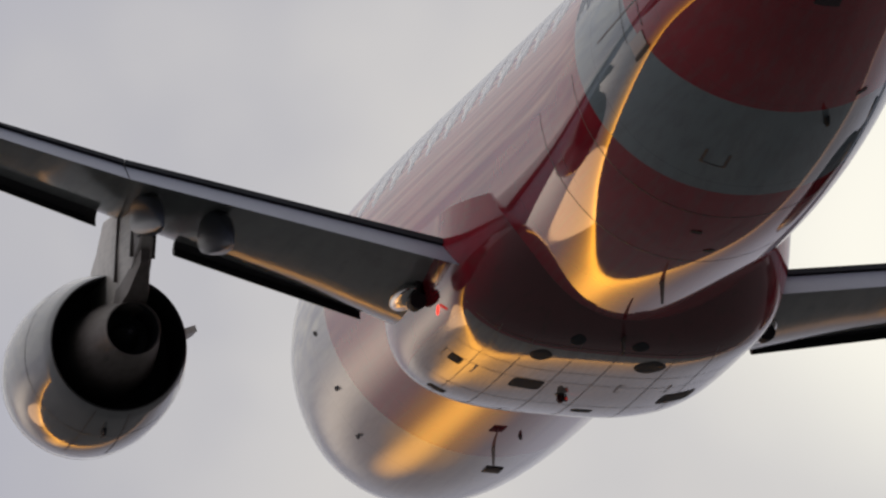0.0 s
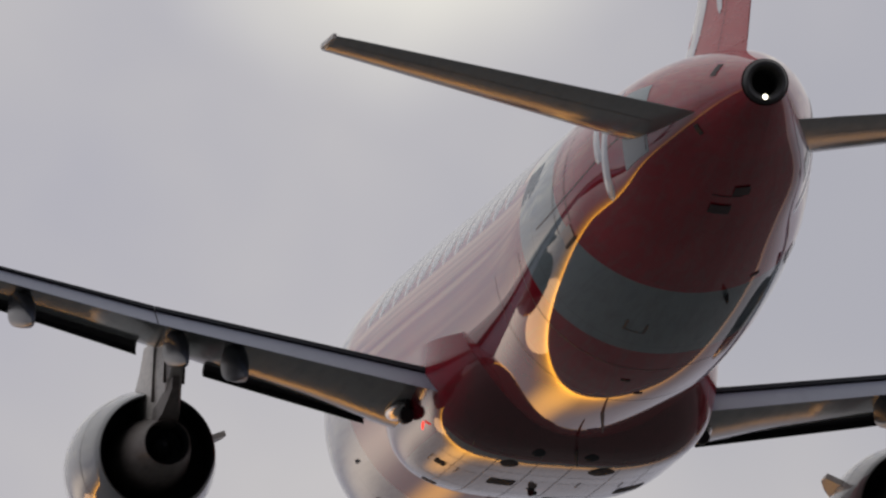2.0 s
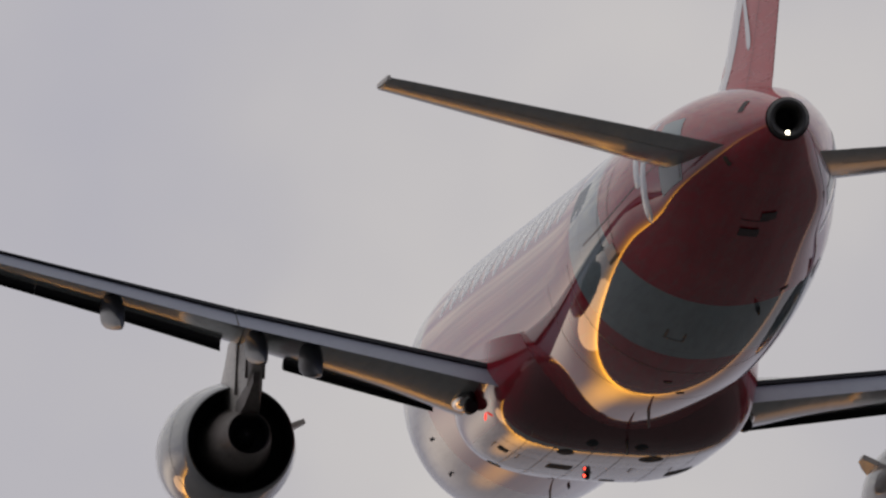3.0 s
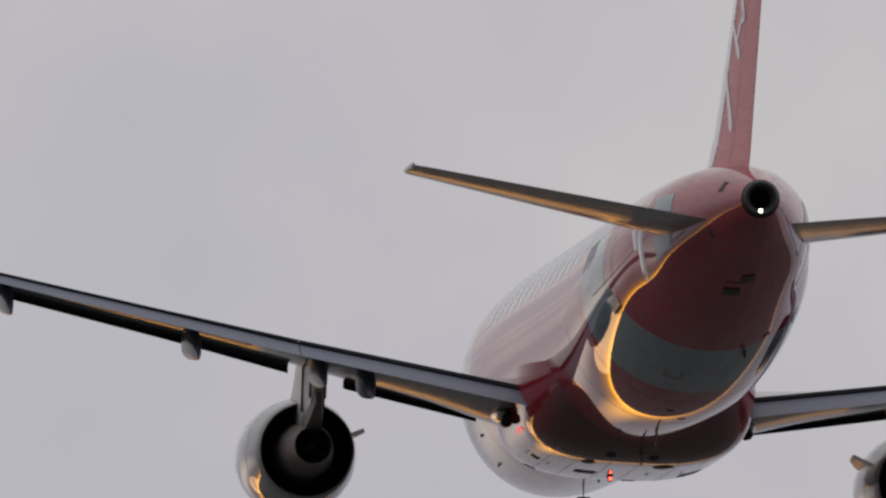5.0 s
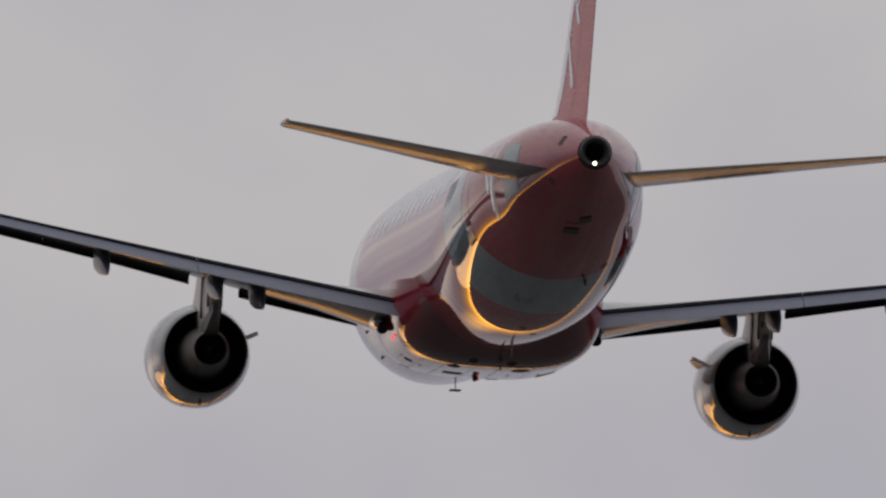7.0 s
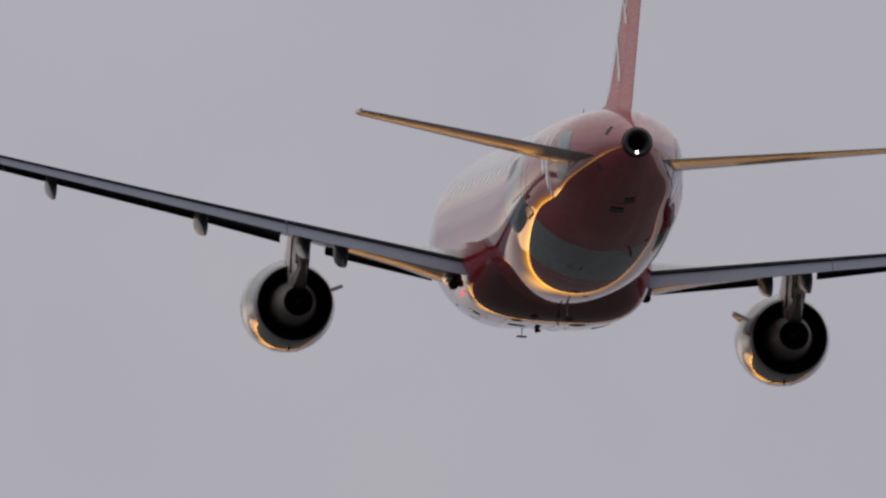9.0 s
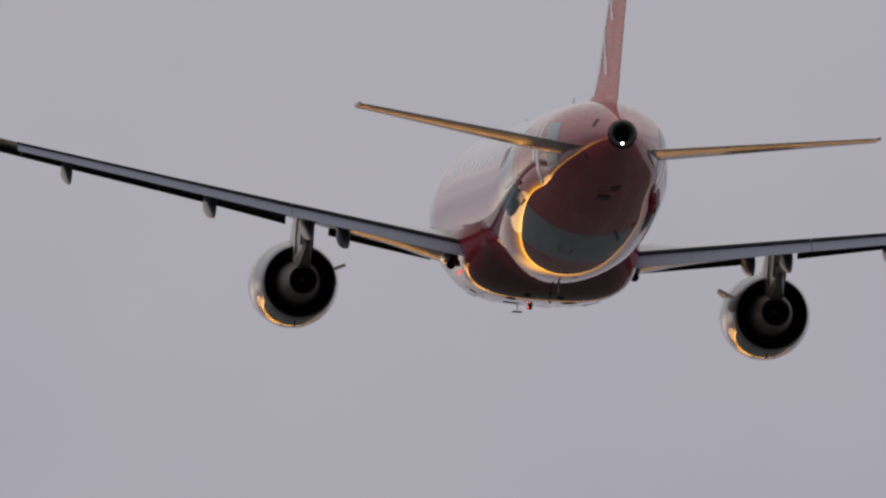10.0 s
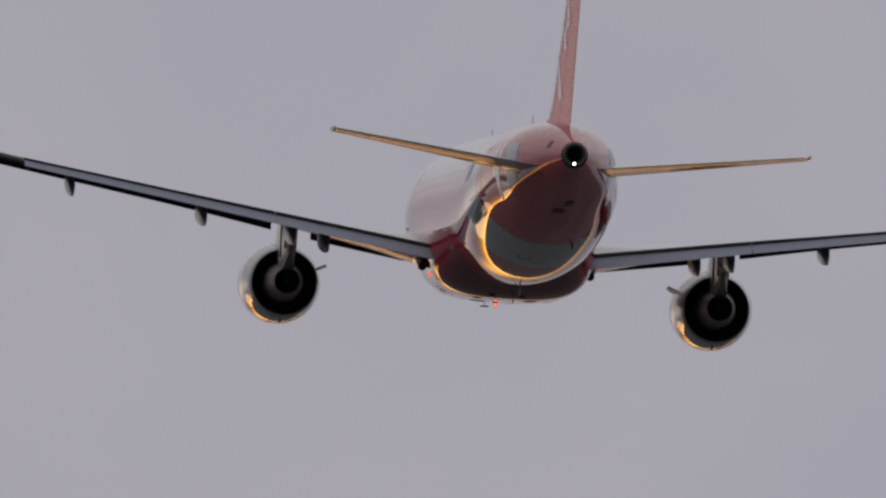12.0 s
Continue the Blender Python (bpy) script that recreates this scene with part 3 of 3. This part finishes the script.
def fillets(side):
    """Rounded fairing over the wing root's trailing edge, and an added shiny bulge at the lower root."""
    bm = bmesh.new()
    rings = []
    stations = [15.3, 16.0, 17.0, 18.0, 19.5, 21.5]
    crest, shoulder = spline(stations, [-1.22, -1.00, -0.80, -0.66, -0.51, -0.86]), spline(stations, [1.88, 1.95, 2.02, 2.04, 2.02, 1.92])
    foot = spline(stations, [1.92, 2.12, 2.42, 2.52, 2.48, 2.15])
    for x in np.linspace(15.3, 21.5, 40):
        zt, ys, yo = crest(x), shoulder(x), foot(x)
        pts = [(1.45, zt + 0.03), (1.75, zt + 0.01), (ys - 0.06, zt - 0.03), (ys, zt - 0.08), (ys + 0.35 * (yo - ys), zt + 0.45 * (-1.25 - zt)),
               (yo, -1.25), (yo - 0.1, -1.32), (1.45, -1.36)]
        rings.append([(x, side * y, z) for y, z in pts])
    f = part("wing_fillet", bm, RED_FILLET, airliner, "glossy red wing-root fillet")
    # shiny blister added to mirror the golden horizon beside the landing light
    bm = bmesh.new()
    bmesh.ops.create_uvsphere(bm, u_segments=40, v_segments=24, radius=1.0,
                              matrix=Matrix.LocRotScale((20.3, side * 2.26, -1.50), None, (0.70, 0.17, 0.135)))
    part("reflection_blister", bm, BRIGHT, f, "bright metal blister added for a golden reflection by the landing light")
    bm = bmesh.new()
    turned(bm, (side * 2.22, -1.66), [(19.55, 0.10), (19.60, 0.112), (19.85, 0.10), (19.9, 0.03)], 28, cap0=True, cap1=True)
    part("landing_light", bm, BLACK, f, "black retractable landing light")
    bm = bmesh.new()
    box(bm, (19.6, side * 2.22 - 0.03, -1.60), (19.95, side * 2.22 + 0.03, -1.40), 0.01)
    part("light_bracket", bm, BARE, f, "dark hinge bracket")
    # glowing bead added for the red glint on the fairing's left side
    if side > 0:
        bm = bmesh.new()
        bmesh.ops.create_uvsphere(bm, u_segments=14, v_segments=8, radius=1.0, matrix=Matrix.LocRotScale((19.0, 2.06, -1.87), None, (0.03, 0.02, 0.07)))
        part("red_glint", bm, RED_GLOW, f, "small glowing bead standing in for a red glint")
    return f


BELLY_W = spline([15.4, 16.2, 16.9, 17.45, 18.0, 19, 21, 22.6, 23.6, 24.4], [1.1, 1.62, 1.92, 2.07, 2.16, 2.2, 2.2, 2.13, 1.85, 1.2])
BELLY_Z = spline([15.4, 16.2, 16.9, 17.4, 17.95, 18.6, 20, 21.6, 22.8, 23.6, 24.4], [-1.50, -1.80, -2.09, -2.29, -2.41, -2.45, -2.46, -2.45, -2.36, -2.18, -1.9])


def belly(x, y, drop=0.005):
    """Point on the underside of the belly fairing."""
    w, b = BELLY_W(x), BELLY_Z(x)
    return (x, y, -0.75 - (-0.75 - b) * max(0.0, 1 - abs(y / w) ** 3) ** (1 / 3.4) - drop)


def belly_plate(x, y, dx, dy, mat, name, owner, label="", power=2.6):
    """A plate or opening on the belly with rounded corners, a few millimetres proud."""
    bm = bmesh.new()
    rings = []
    for r in (1.0, 0.86, 0.5, 0.02):
        ring = []
        for k in range(24):
            a = math.tau * k / 24
            c, q = math.cos(a), math.sin(a)
            ring.append(belly(x + r * dx / 2 * math.copysign(abs(c) ** (2 / power), c), y + r * dy / 2 * math.copysign(abs(q) ** (2 / power), q),
                              0.003 if r == 1.0 else 0.008))
        rings.append(ring)
    loft(bm, rings, cap1=True)
    return part(name, bm, mat, owner, label)


def belly_line(pts, width, owner):
    bm = bmesh.new()
    rows = []
    for i, (x, y) in enumerate(pts):
        j, k = max(0, i - 1), min(len(pts) - 1, i + 1)
        d = Vector((pts[k][0] - pts[j][0], pts[k][1] - pts[j][1])).normalized() * width / 2
        rows.append([belly(x - d.y, y + d.x, 0.004), belly(x + d.y, y - d.x, 0.004)])
    loft(bm, rows, closed=False)
    return part("panel_joint", bm, JOINT, owner)


def belly_details(owner):
    for x, y, dx, dy in ((20.2, 1.60, 0.40, 0.16), (20.35, 0.66, 0.62, 0.40), (20.95, -1.34, 0.75, 0.42), (22.3, 1.46, 0.30, 0.22), (21.9, -0.32, 0.22, 0.26)):
        belly_plate(x, y, dx, dy, NEAR_BLACK, "air_outlet", owner, "black air outlet", power=6)
    for x, y, dx, dy in ((18.55, -0.58, 0.75, 0.40), (18.45, 0.82, 0.62, 0.28), (17.62, 0.50, 0.34, 0.20), (17.66, -0.30, 0.32, 0.22)):
        belly_plate(x, y, dx, dy, NEAR_BLACK, "air_inlet", owner, "black teardrop air inlet", power=1.7)
    for y in (-1.30, -0.82, -0.10, 0.42, 1.02, 1.45):
        belly_line([(x, y) for x in np.linspace(17.7, 23.3, 20)], 0.008, owner)
    for x in (17.9, 19.3, 20.0, 21.5, 22.6):
        belly_line([(x, y) for y in np.linspace(-1.9, 1.9, 24)], 0.018, owner)
    belly_line([(19.85, -0.45), (19.85, -1.1), (20.35, -1.1), (20.35, -0.45), (19.85, -0.45)], 0.03, owner)
    belly_line([(20.0, 1.35), (20.0, 1.75), (20.5, 1.75), (20.5, 1.35), (20.0, 1.35)], 0.025, owner)
    for x, y, h, ln in ((17.45, -0.04, 0.24, 0.28),):
        z = belly(x, y)[2]
        blade(x, y, z + 0.02, -h, ln, owner, "drain_mast", BLACK, "dark drain mast")
    p = Vector(belly(20.8, 0.14))
    bm = bmesh.new()
    bmesh.ops.create_uvsphere(bm, u_segments=16, v_segments=10, radius=1.0, matrix=Matrix.LocRotScale(p + Vector((0, 0, 0.03)), None, (0.11, 0.09, 0.05)))
    part("beacon_base", bm, BARE, owner, "dark base of the anti-collision beacon")
    # lamp that turns: a dark drum with one lit window
    drum = bmesh.new()
    turned_up = [(0.02, 0.066), (-0.05, 0.066), (-0.11, 0.062), (-0.14, 0.03)]
    loft(drum, [[(q * math.cos(k * math.tau / 20), q * math.sin(k * math.tau / 20), h) for k in range(20)] for h, q in turned_up], cap0=True, cap1=True)
    lamp = part("beacon", drum, RED_LIGHT, owner, "red turning anti-collision beacon")
    lamp.location, lamp.scale = p, (0.75, 0.75, 0.75)
    glass = bmesh.new()
    loft(glass, [[(0.070, q * math.cos(k * math.tau / 16), -0.07 + q * math.sin(k * math.tau / 16)) for k in range(16)] for q in (0.036, 0.018, 0.001)], cap1=True)
    hood = bmesh.new()
    loft(hood, [[(x, q * math.cos(k * math.tau / 16), -0.07 + q * math.sin(k * math.tau / 16)) for k in range(16)] for x, q in
                ((0.02, 0.046), (0.115, 0.046), (0.115, 0.040), (0.02, 0.040))])
    part("hood", hood, BARE, lamp, "dark hood round the beacon's window")
    part("lit_window", glass, BEACON_GLOW, lamp, "glowing red window of the beacon")
    return lamp


def blade(x, y, z, h, ln, owner, name="blade_antenna", mat=None, label="small swept blade antenna", thick=0.03, foot=0.0):
    """A small swept fin standing on the skin (h upward, negative hangs down)."""
    bm = bmesh.new()
    rings = []
    for f in (0.0, 0.5, 0.9, 1.0):
        c = ln * (1 - 0.55 * f)
        x0 = x - 0.35 * ln * f
        t = thick * (1 - 0.5 * f)
        rings.append([(x0 + c / 2, y, z + h * f), (x0 + c * 0.2, y + t, z + h * f), (x0 - c / 2, y, z + h * f), (x0 + c * 0.2, y - t, z + h * f)])
    loft(bm, rings, cap0=True, cap1=True)
    if foot:
        box(bm, (x - 0.22, y - foot, z + h - 0.02), (x + 0.16, y + foot, z + h + 0.01), 0.01)
    return part(name, bm, mat or LINE, owner, label)


def stroke(x0, d0, x1, d1, width, mat, owner, name, label="", sway=0.0, lift=0.007):
    """A brush-like painted bar on the fuselage skin, round at its lower end."""
    bm = bmesh.new()
    rows = []
    for i in range(15):
        f = i / 14
        w = width * (0.75 + 0.35 * f) * (math.sqrt(max(0.0, 1 - max(0.0, (f - 0.88) / 0.12) ** 2)) + 0.02) / 2
        x = x0 + (x1 - x0) * f + sway * math.sin(math.pi * f)
        d = d0 + (d1 - d0) * f
        up = lift if i < 14 else -0.004
        rows.append([skin(x - w - 0.03, d, -0.004), skin(x - w, d, up), skin(x, d, up), skin(x + w, d, up), skin(x + w + 0.03, d, -0.004)])
    loft(bm, rows, closed=False)
    return part(name, bm, mat, owner, label)


def skin_plate(x0, x1, a0, a1, mat, owner, name, label="", lift=0.006, n=8):
    bm = bmesh.new()
    patch(bm, x0, x1, a0, a1, lift, n, n)
    return part(name, bm, mat, owner, label)


def fuselage_details(owner):
    for s in (1, -1):
        stroke(6.05, s * 62, 5.62, s * 104, 0.24, WHITE, owner, "painted_stroke", "white painted stroke")
        stroke(5.10, s * 62, 5.50, s * 127, 0.27, WHITE, owner, "painted_stroke", "white painted stroke", sway=0.05)
        skin_plate(3.45, 4.52, s * 70, s * 121, TEAL, owner, "tailplane_plate", "pale grey plate round the tailplane root")
        skin_plate(3.52, 3.56, s * 92, s * 119, LINE, owner, "panel_joint")
        # big lettering along the upper side, too foreshortened to read: plain bars
        for k in range(36):
            x = 11.9 + k * 0.42
            lean = (0.16, -0.14, 0.05)[k % 3]
            stroke(x + lean, s * 26, x - lean, s * (68 + 3 * ((k * 7) % 3)), 0.33, WHITE, owner, "lettering_bar", "white lettering bar")
        for k in range(6):
            x = 9.75 + k * 0.20
            stroke(x, s * 66, x - 0.05, s * (78 + 2 * (k % 3)), 0.09, MARK, owner, "marking_bar", "small blue-grey marking bar")
        # rear door in the pale ring
        for x in (7.50, 8.20):
            skin_plate(x, x + 0.02, s * 58, s * 112, LINE, owner, "door_seam", "", 0.005, 24)
        skin_plate(7.50, 8.22, s * 57.4, s * 58, LINE, owner, "door_seam", "", 0.005, 6)
        # step-shaped service plate on the pale ring
        skin_plate(7.58, 8.12, s * 112.5, s * 118.5, CREAM_GLOSS, owner, "service_plate", "pale service plate", 0.010, 4)
        skin_plate(7.55, 8.15, s * 119, s * 120.5, LINE, owner, "service_plate_edge", "", 0.012, 4)
    # lower tail: intake, vents, marks
    skin_plate(3.62, 3.92, 172, 186, DARK_RED, owner, "air_intake", "black auxiliary air intake", 0.02, 5)
    skin_plate(2.95, 3.25, 184, 196, DARK_RED, owner, "air_intake", "black auxiliary air intake", 0.02, 5)
    skin_plate(3.3, 3.33, 170, 192, LINE, owner, "panel_joint")
    for x, d, w in ((1.75, 128, 0.07), (1.05, 60, 0.10), (7.05, 216, 0.06), (11.6, 176, 0.06), (12.4, 185, 0.06)):
        skin_plate(x - w, x + w, d - 260 * w / (TOP(x) - LOW(x)) / 2, d + 260 * w / (TOP(x) - LOW(x)) / 2, LINE, owner, "vent", "small dark vent", 0.008, 3)
    for x0, x1, d in ((8.75, 9.15, 163), (8.75, 9.15, 172), (9.15, 9.18, 167)):
        skin_plate(x0, x1, d - (0.6 if x1 - x0 > 0.1 else 5), d + (0.6 if x1 - x0 > 0.1 else 5), JOINT, owner, "panel_joint")
    x, y, z = skin(7.6, 203)
    blade(x, y, z + 0.02, -0.13, 0.5, owner, "drain_mast", BLACK, "dark drain mast")
    for d in (100, 260):
        skin_plate(2.2, 9.4, d - 0.35, d + 0.35, JOINT, owner, "panel_joint", "", 0.004, 24)
    for x in (10.9, 13.0):
        skin_plate(x, x + 0.02, 100, 260, JOINT, owner, "panel_joint", "", 0.004, 40)
    # blade antennas
    for x, h in ((14.0, 0.32), (27.0, 0.28)):
        blade(x, 0, TOP(x) - 0.01, h, 0.24, owner, thick=0.014)
    blade(14.35, 0.05, LOW(14.35) + 0.01, -0.30, 0.32, owner)
    blade(26.6, -0.04, LOW(26.6) + 0.01, -0.28, 0.30, owner, foot=0.11, thick=0.015)
    for x, d in ((28.6, 122), (29.2, 140), (28.9, 100), (25.6, 186)):
        x, y, z = skin(x, d)
        blade(x, y, z, -0.06, 0.12, owner, "probe", LINE, "small probe on the skin")


def engine_details(e, side):
    y, z = side * 5.72, -2.26
    # inboard strake
    bm = bmesh.new()
    a = radians(-side * 66)
    rad = Vector((0, math.sin(a), math.cos(a)))
    c = Vector((0, y, z))
    pts = [(23.75, 1.00, 0.0), (23.4, 1.02, 0.14), (22.85, 1.04, 0.27), (22.45, 1.03, 0.28), (22.35, 1.0, 0.0)]
    tang = Vector((0, rad.z, -rad.y)) * 0.04
    lo = [c + rad * (r + h) + Vector((x, 0, 0)) - tang for x, r, h in pts]
    hi = [p + tang * 2 for p in lo]
    loft(bm, [lo, hi], cap0=True, cap1=True)
    part("strake", bm, PYLON, e, "thin inboard strake")
    bm = bmesh.new()
    box(bm, (21.7, y - 0.02, z - 1.06), (21.95, y + 0.02, z - 0.9), 0.008)
    part("drain_mast", bm, BLACK, e, "dark drain mast under the nacelle")
    for x, r in ((22.05, 1.02), (23.25, 1.062), (23.85, 1.002)):
        bm = bmesh.new()
        turned(bm, (y, z), [(x, r + 0.006), (x + 0.02, r + 0.006)], 64)
        part("cowl_joint", bm, JOINT, e)
    for a0 in (-14, 14, 166, 194):
        bm = bmesh.new()
        rows = []
        for x in np.linspace(21.2, 23.2, 12):
            r = float(np.interp(x, [21.12, 21.4, 21.8, 22.2, 22.6, 23.1, 23.6], [0.87, 0.925, 0.99, 1.035, 1.06, 1.065, 1.035])) + 0.005
            rows.append([(x, y + r * math.sin(radians(a0 + k)), z + r * math.cos(radians(a0 + k))) for k in (-0.35, 0.35)])
        loft(bm, rows, closed=False)
        part("cowl_joint", bm, JOINT, e)
    bm = bmesh.new()
    turned(bm, (y, z), [(21.09, 0.865), (21.06, 0.855), (21.09, 0.838)], 64)
    part("nozzle_lip", bm, BARE, e, "dark metal nozzle lip")


body = fuselage()
belly_part = fairing()
wings = [wing(s) for s in (1, -1)]
planes = [tailplane(s) for s in (1, -1)]
fin_part = fin()
engines = [engine(s) for s in (1, -1)]
pylons = [pylon(s) for s in (1, -1)]
fillet_parts = [fillets(s) for s in (1, -1)]
beacon = belly_details(belly_part)
fuselage_details(body)
for e, sd in zip(engines, (1, -1)):
    engine_details(e, sd)

# ---- flight ----
FLIGHT = [
    (0, 125.867, 714.672, 343.078, 1.6260, -14.9182, 91.2286),
    (0.25, 126.628, 734.996, 345.167, 1.6087, -14.8693, 91.1421),
    (0.5, 127.382, 755.282, 347.248, 1.5928, -14.8211, 91.0577),
    (0.75, 128.129, 775.530, 349.322, 1.5783, -14.7736, 90.9755),
    (1, 128.870, 795.738, 351.389, 1.5654, -14.7268, 90.8955),
    (1.25, 129.604, 815.908, 353.449, 1.5539, -14.6806, 90.8177),
    (1.5, 130.332, 836.039, 355.501, 1.5439, -14.6351, 90.7420),
    (1.75, 131.054, 856.131, 357.545, 1.5309, -14.5902, 90.6684),
    (2, 131.769, 876.184, 359.583, 1.5113, -14.5460, 90.5971),
    (2.25, 132.477, 896.198, 361.613, 1.4858, -14.5025, 90.5279),
    (2.5, 133.179, 916.174, 363.636, 1.4557, -14.4596, 90.4609),
    (2.7, 133.735, 932.127, 365.248, 1.4289, -14.4257, 90.4088),
    (2.75, 133.874, 936.111, 365.651, 1.4219, -14.4174, 90.3960),
    (3, 134.563, 956.009, 367.659, 1.3856, -14.3758, 90.3333),
    (3.25, 135.245, 975.868, 369.660, 1.3476, -14.3348, 90.2728),
    (3.5, 135.921, 995.689, 371.653, 1.3091, -14.2945, 90.2145),
    (3.75, 136.590, 1015.470, 373.639, 1.2711, -14.2548, 90.1584),
    (4, 137.253, 1035.213, 375.618, 1.2345, -14.2158, 90.1044),
    (4.25, 137.909, 1054.917, 377.590, 1.2005, -14.1774, 90.0526),
    (4.3, 138.039, 1058.853, 377.983, 1.1942, -14.1698, 90.0425),
    (4.5, 138.558, 1074.583, 379.554, 1.1701, -14.1396, 90.0029),
    (4.75, 139.202, 1094.209, 381.511, 1.1444, -14.1025, 89.9555),
    (5, 139.838, 1113.797, 383.460, 1.1242, -14.0660, 89.9102),
    (5.25, 140.468, 1133.346, 385.402, 1.1107, -14.0301, 89.8671),
    (5.5, 141.092, 1152.856, 387.337, 1.1049, -13.9949, 89.8262),
    (5.75, 141.709, 1172.327, 389.265, 1.1079, -13.9602, 89.7874),
    (6, 142.319, 1191.760, 391.185, 1.1206, -13.9262, 89.7508),
    (6.25, 142.923, 1211.153, 393.098, 1.1393, -13.8929, 89.7164),
    (6.5, 143.521, 1230.508, 395.003, 1.1595, -13.8601, 89.6842),
    (6.75, 144.112, 1249.824, 396.901, 1.1813, -13.8280, 89.6542),
    (7, 144.696, 1269.102, 398.792, 1.2046, -13.7965, 89.6264),
    (7.25, 145.274, 1288.340, 400.676, 1.2294, -13.7657, 89.6007),
    (7.5, 145.846, 1307.540, 402.552, 1.2559, -13.7354, 89.5772),
    (7.75, 146.410, 1326.701, 404.421, 1.2838, -13.7058, 89.5559),
    (8, 146.969, 1345.823, 406.283, 1.3133, -13.6768, 89.5368),
    (8.25, 147.521, 1364.906, 408.137, 1.3443, -13.6485, 89.5199),
    (8.5, 148.066, 1383.951, 409.984, 1.3770, -13.6207, 89.5051),
    (8.75, 148.605, 1402.956, 411.823, 1.4111, -13.5936, 89.4925),
    (9, 149.137, 1421.923, 413.656, 1.4468, -13.5672, 89.4821),
    (9.25, 149.663, 1440.852, 415.481, 1.4841, -13.5414, 89.4739),
    (9.5, 150.182, 1459.741, 417.298, 1.5229, -13.5162, 89.4679),
    (9.75, 150.695, 1478.591, 419.109, 1.5633, -13.4916, 89.4641),
    (10, 151.201, 1497.403, 420.912, 1.6053, -13.4677, 89.4624),
    (10.25, 151.701, 1516.176, 422.707, 1.6488, -13.4444, 89.4629),
    (10.5, 152.194, 1534.910, 424.496, 1.6939, -13.4218, 89.4656),
    (10.75, 152.680, 1553.606, 426.277, 1.7405, -13.3998, 89.4705),
    (11, 153.161, 1572.262, 428.050, 1.7888, -13.3785, 89.4776),
    (11.25, 153.634, 1590.880, 429.817, 1.8385, -13.3578, 89.4868),
    (11.5, 154.101, 1609.459, 431.576, 1.8899, -13.3378, 89.4983),
    (11.75, 154.562, 1627.999, 433.328, 1.9428, -13.3184, 89.5119),
    (12, 155.016, 1646.500, 435.072, 1.9973, -13.2997, 89.5277),
]


BEACON_AT, BEACON_TURN = 1.47, 1.76      # when its window first faces aft, seconds a turn


def motions():
    spot = beacon.location.copy()
    walk(beacon, [(k / 5, pose(*spot, 0, 0, 180 + 360 * (k / 5 - BEACON_AT) / BEACON_TURN)) for k in range(61)])
    walk(airliner, [(t, pose(x, y, z, rx, ry, rz)) for t, x, y, z, rx, ry, rz in FLIGHT])


motions()
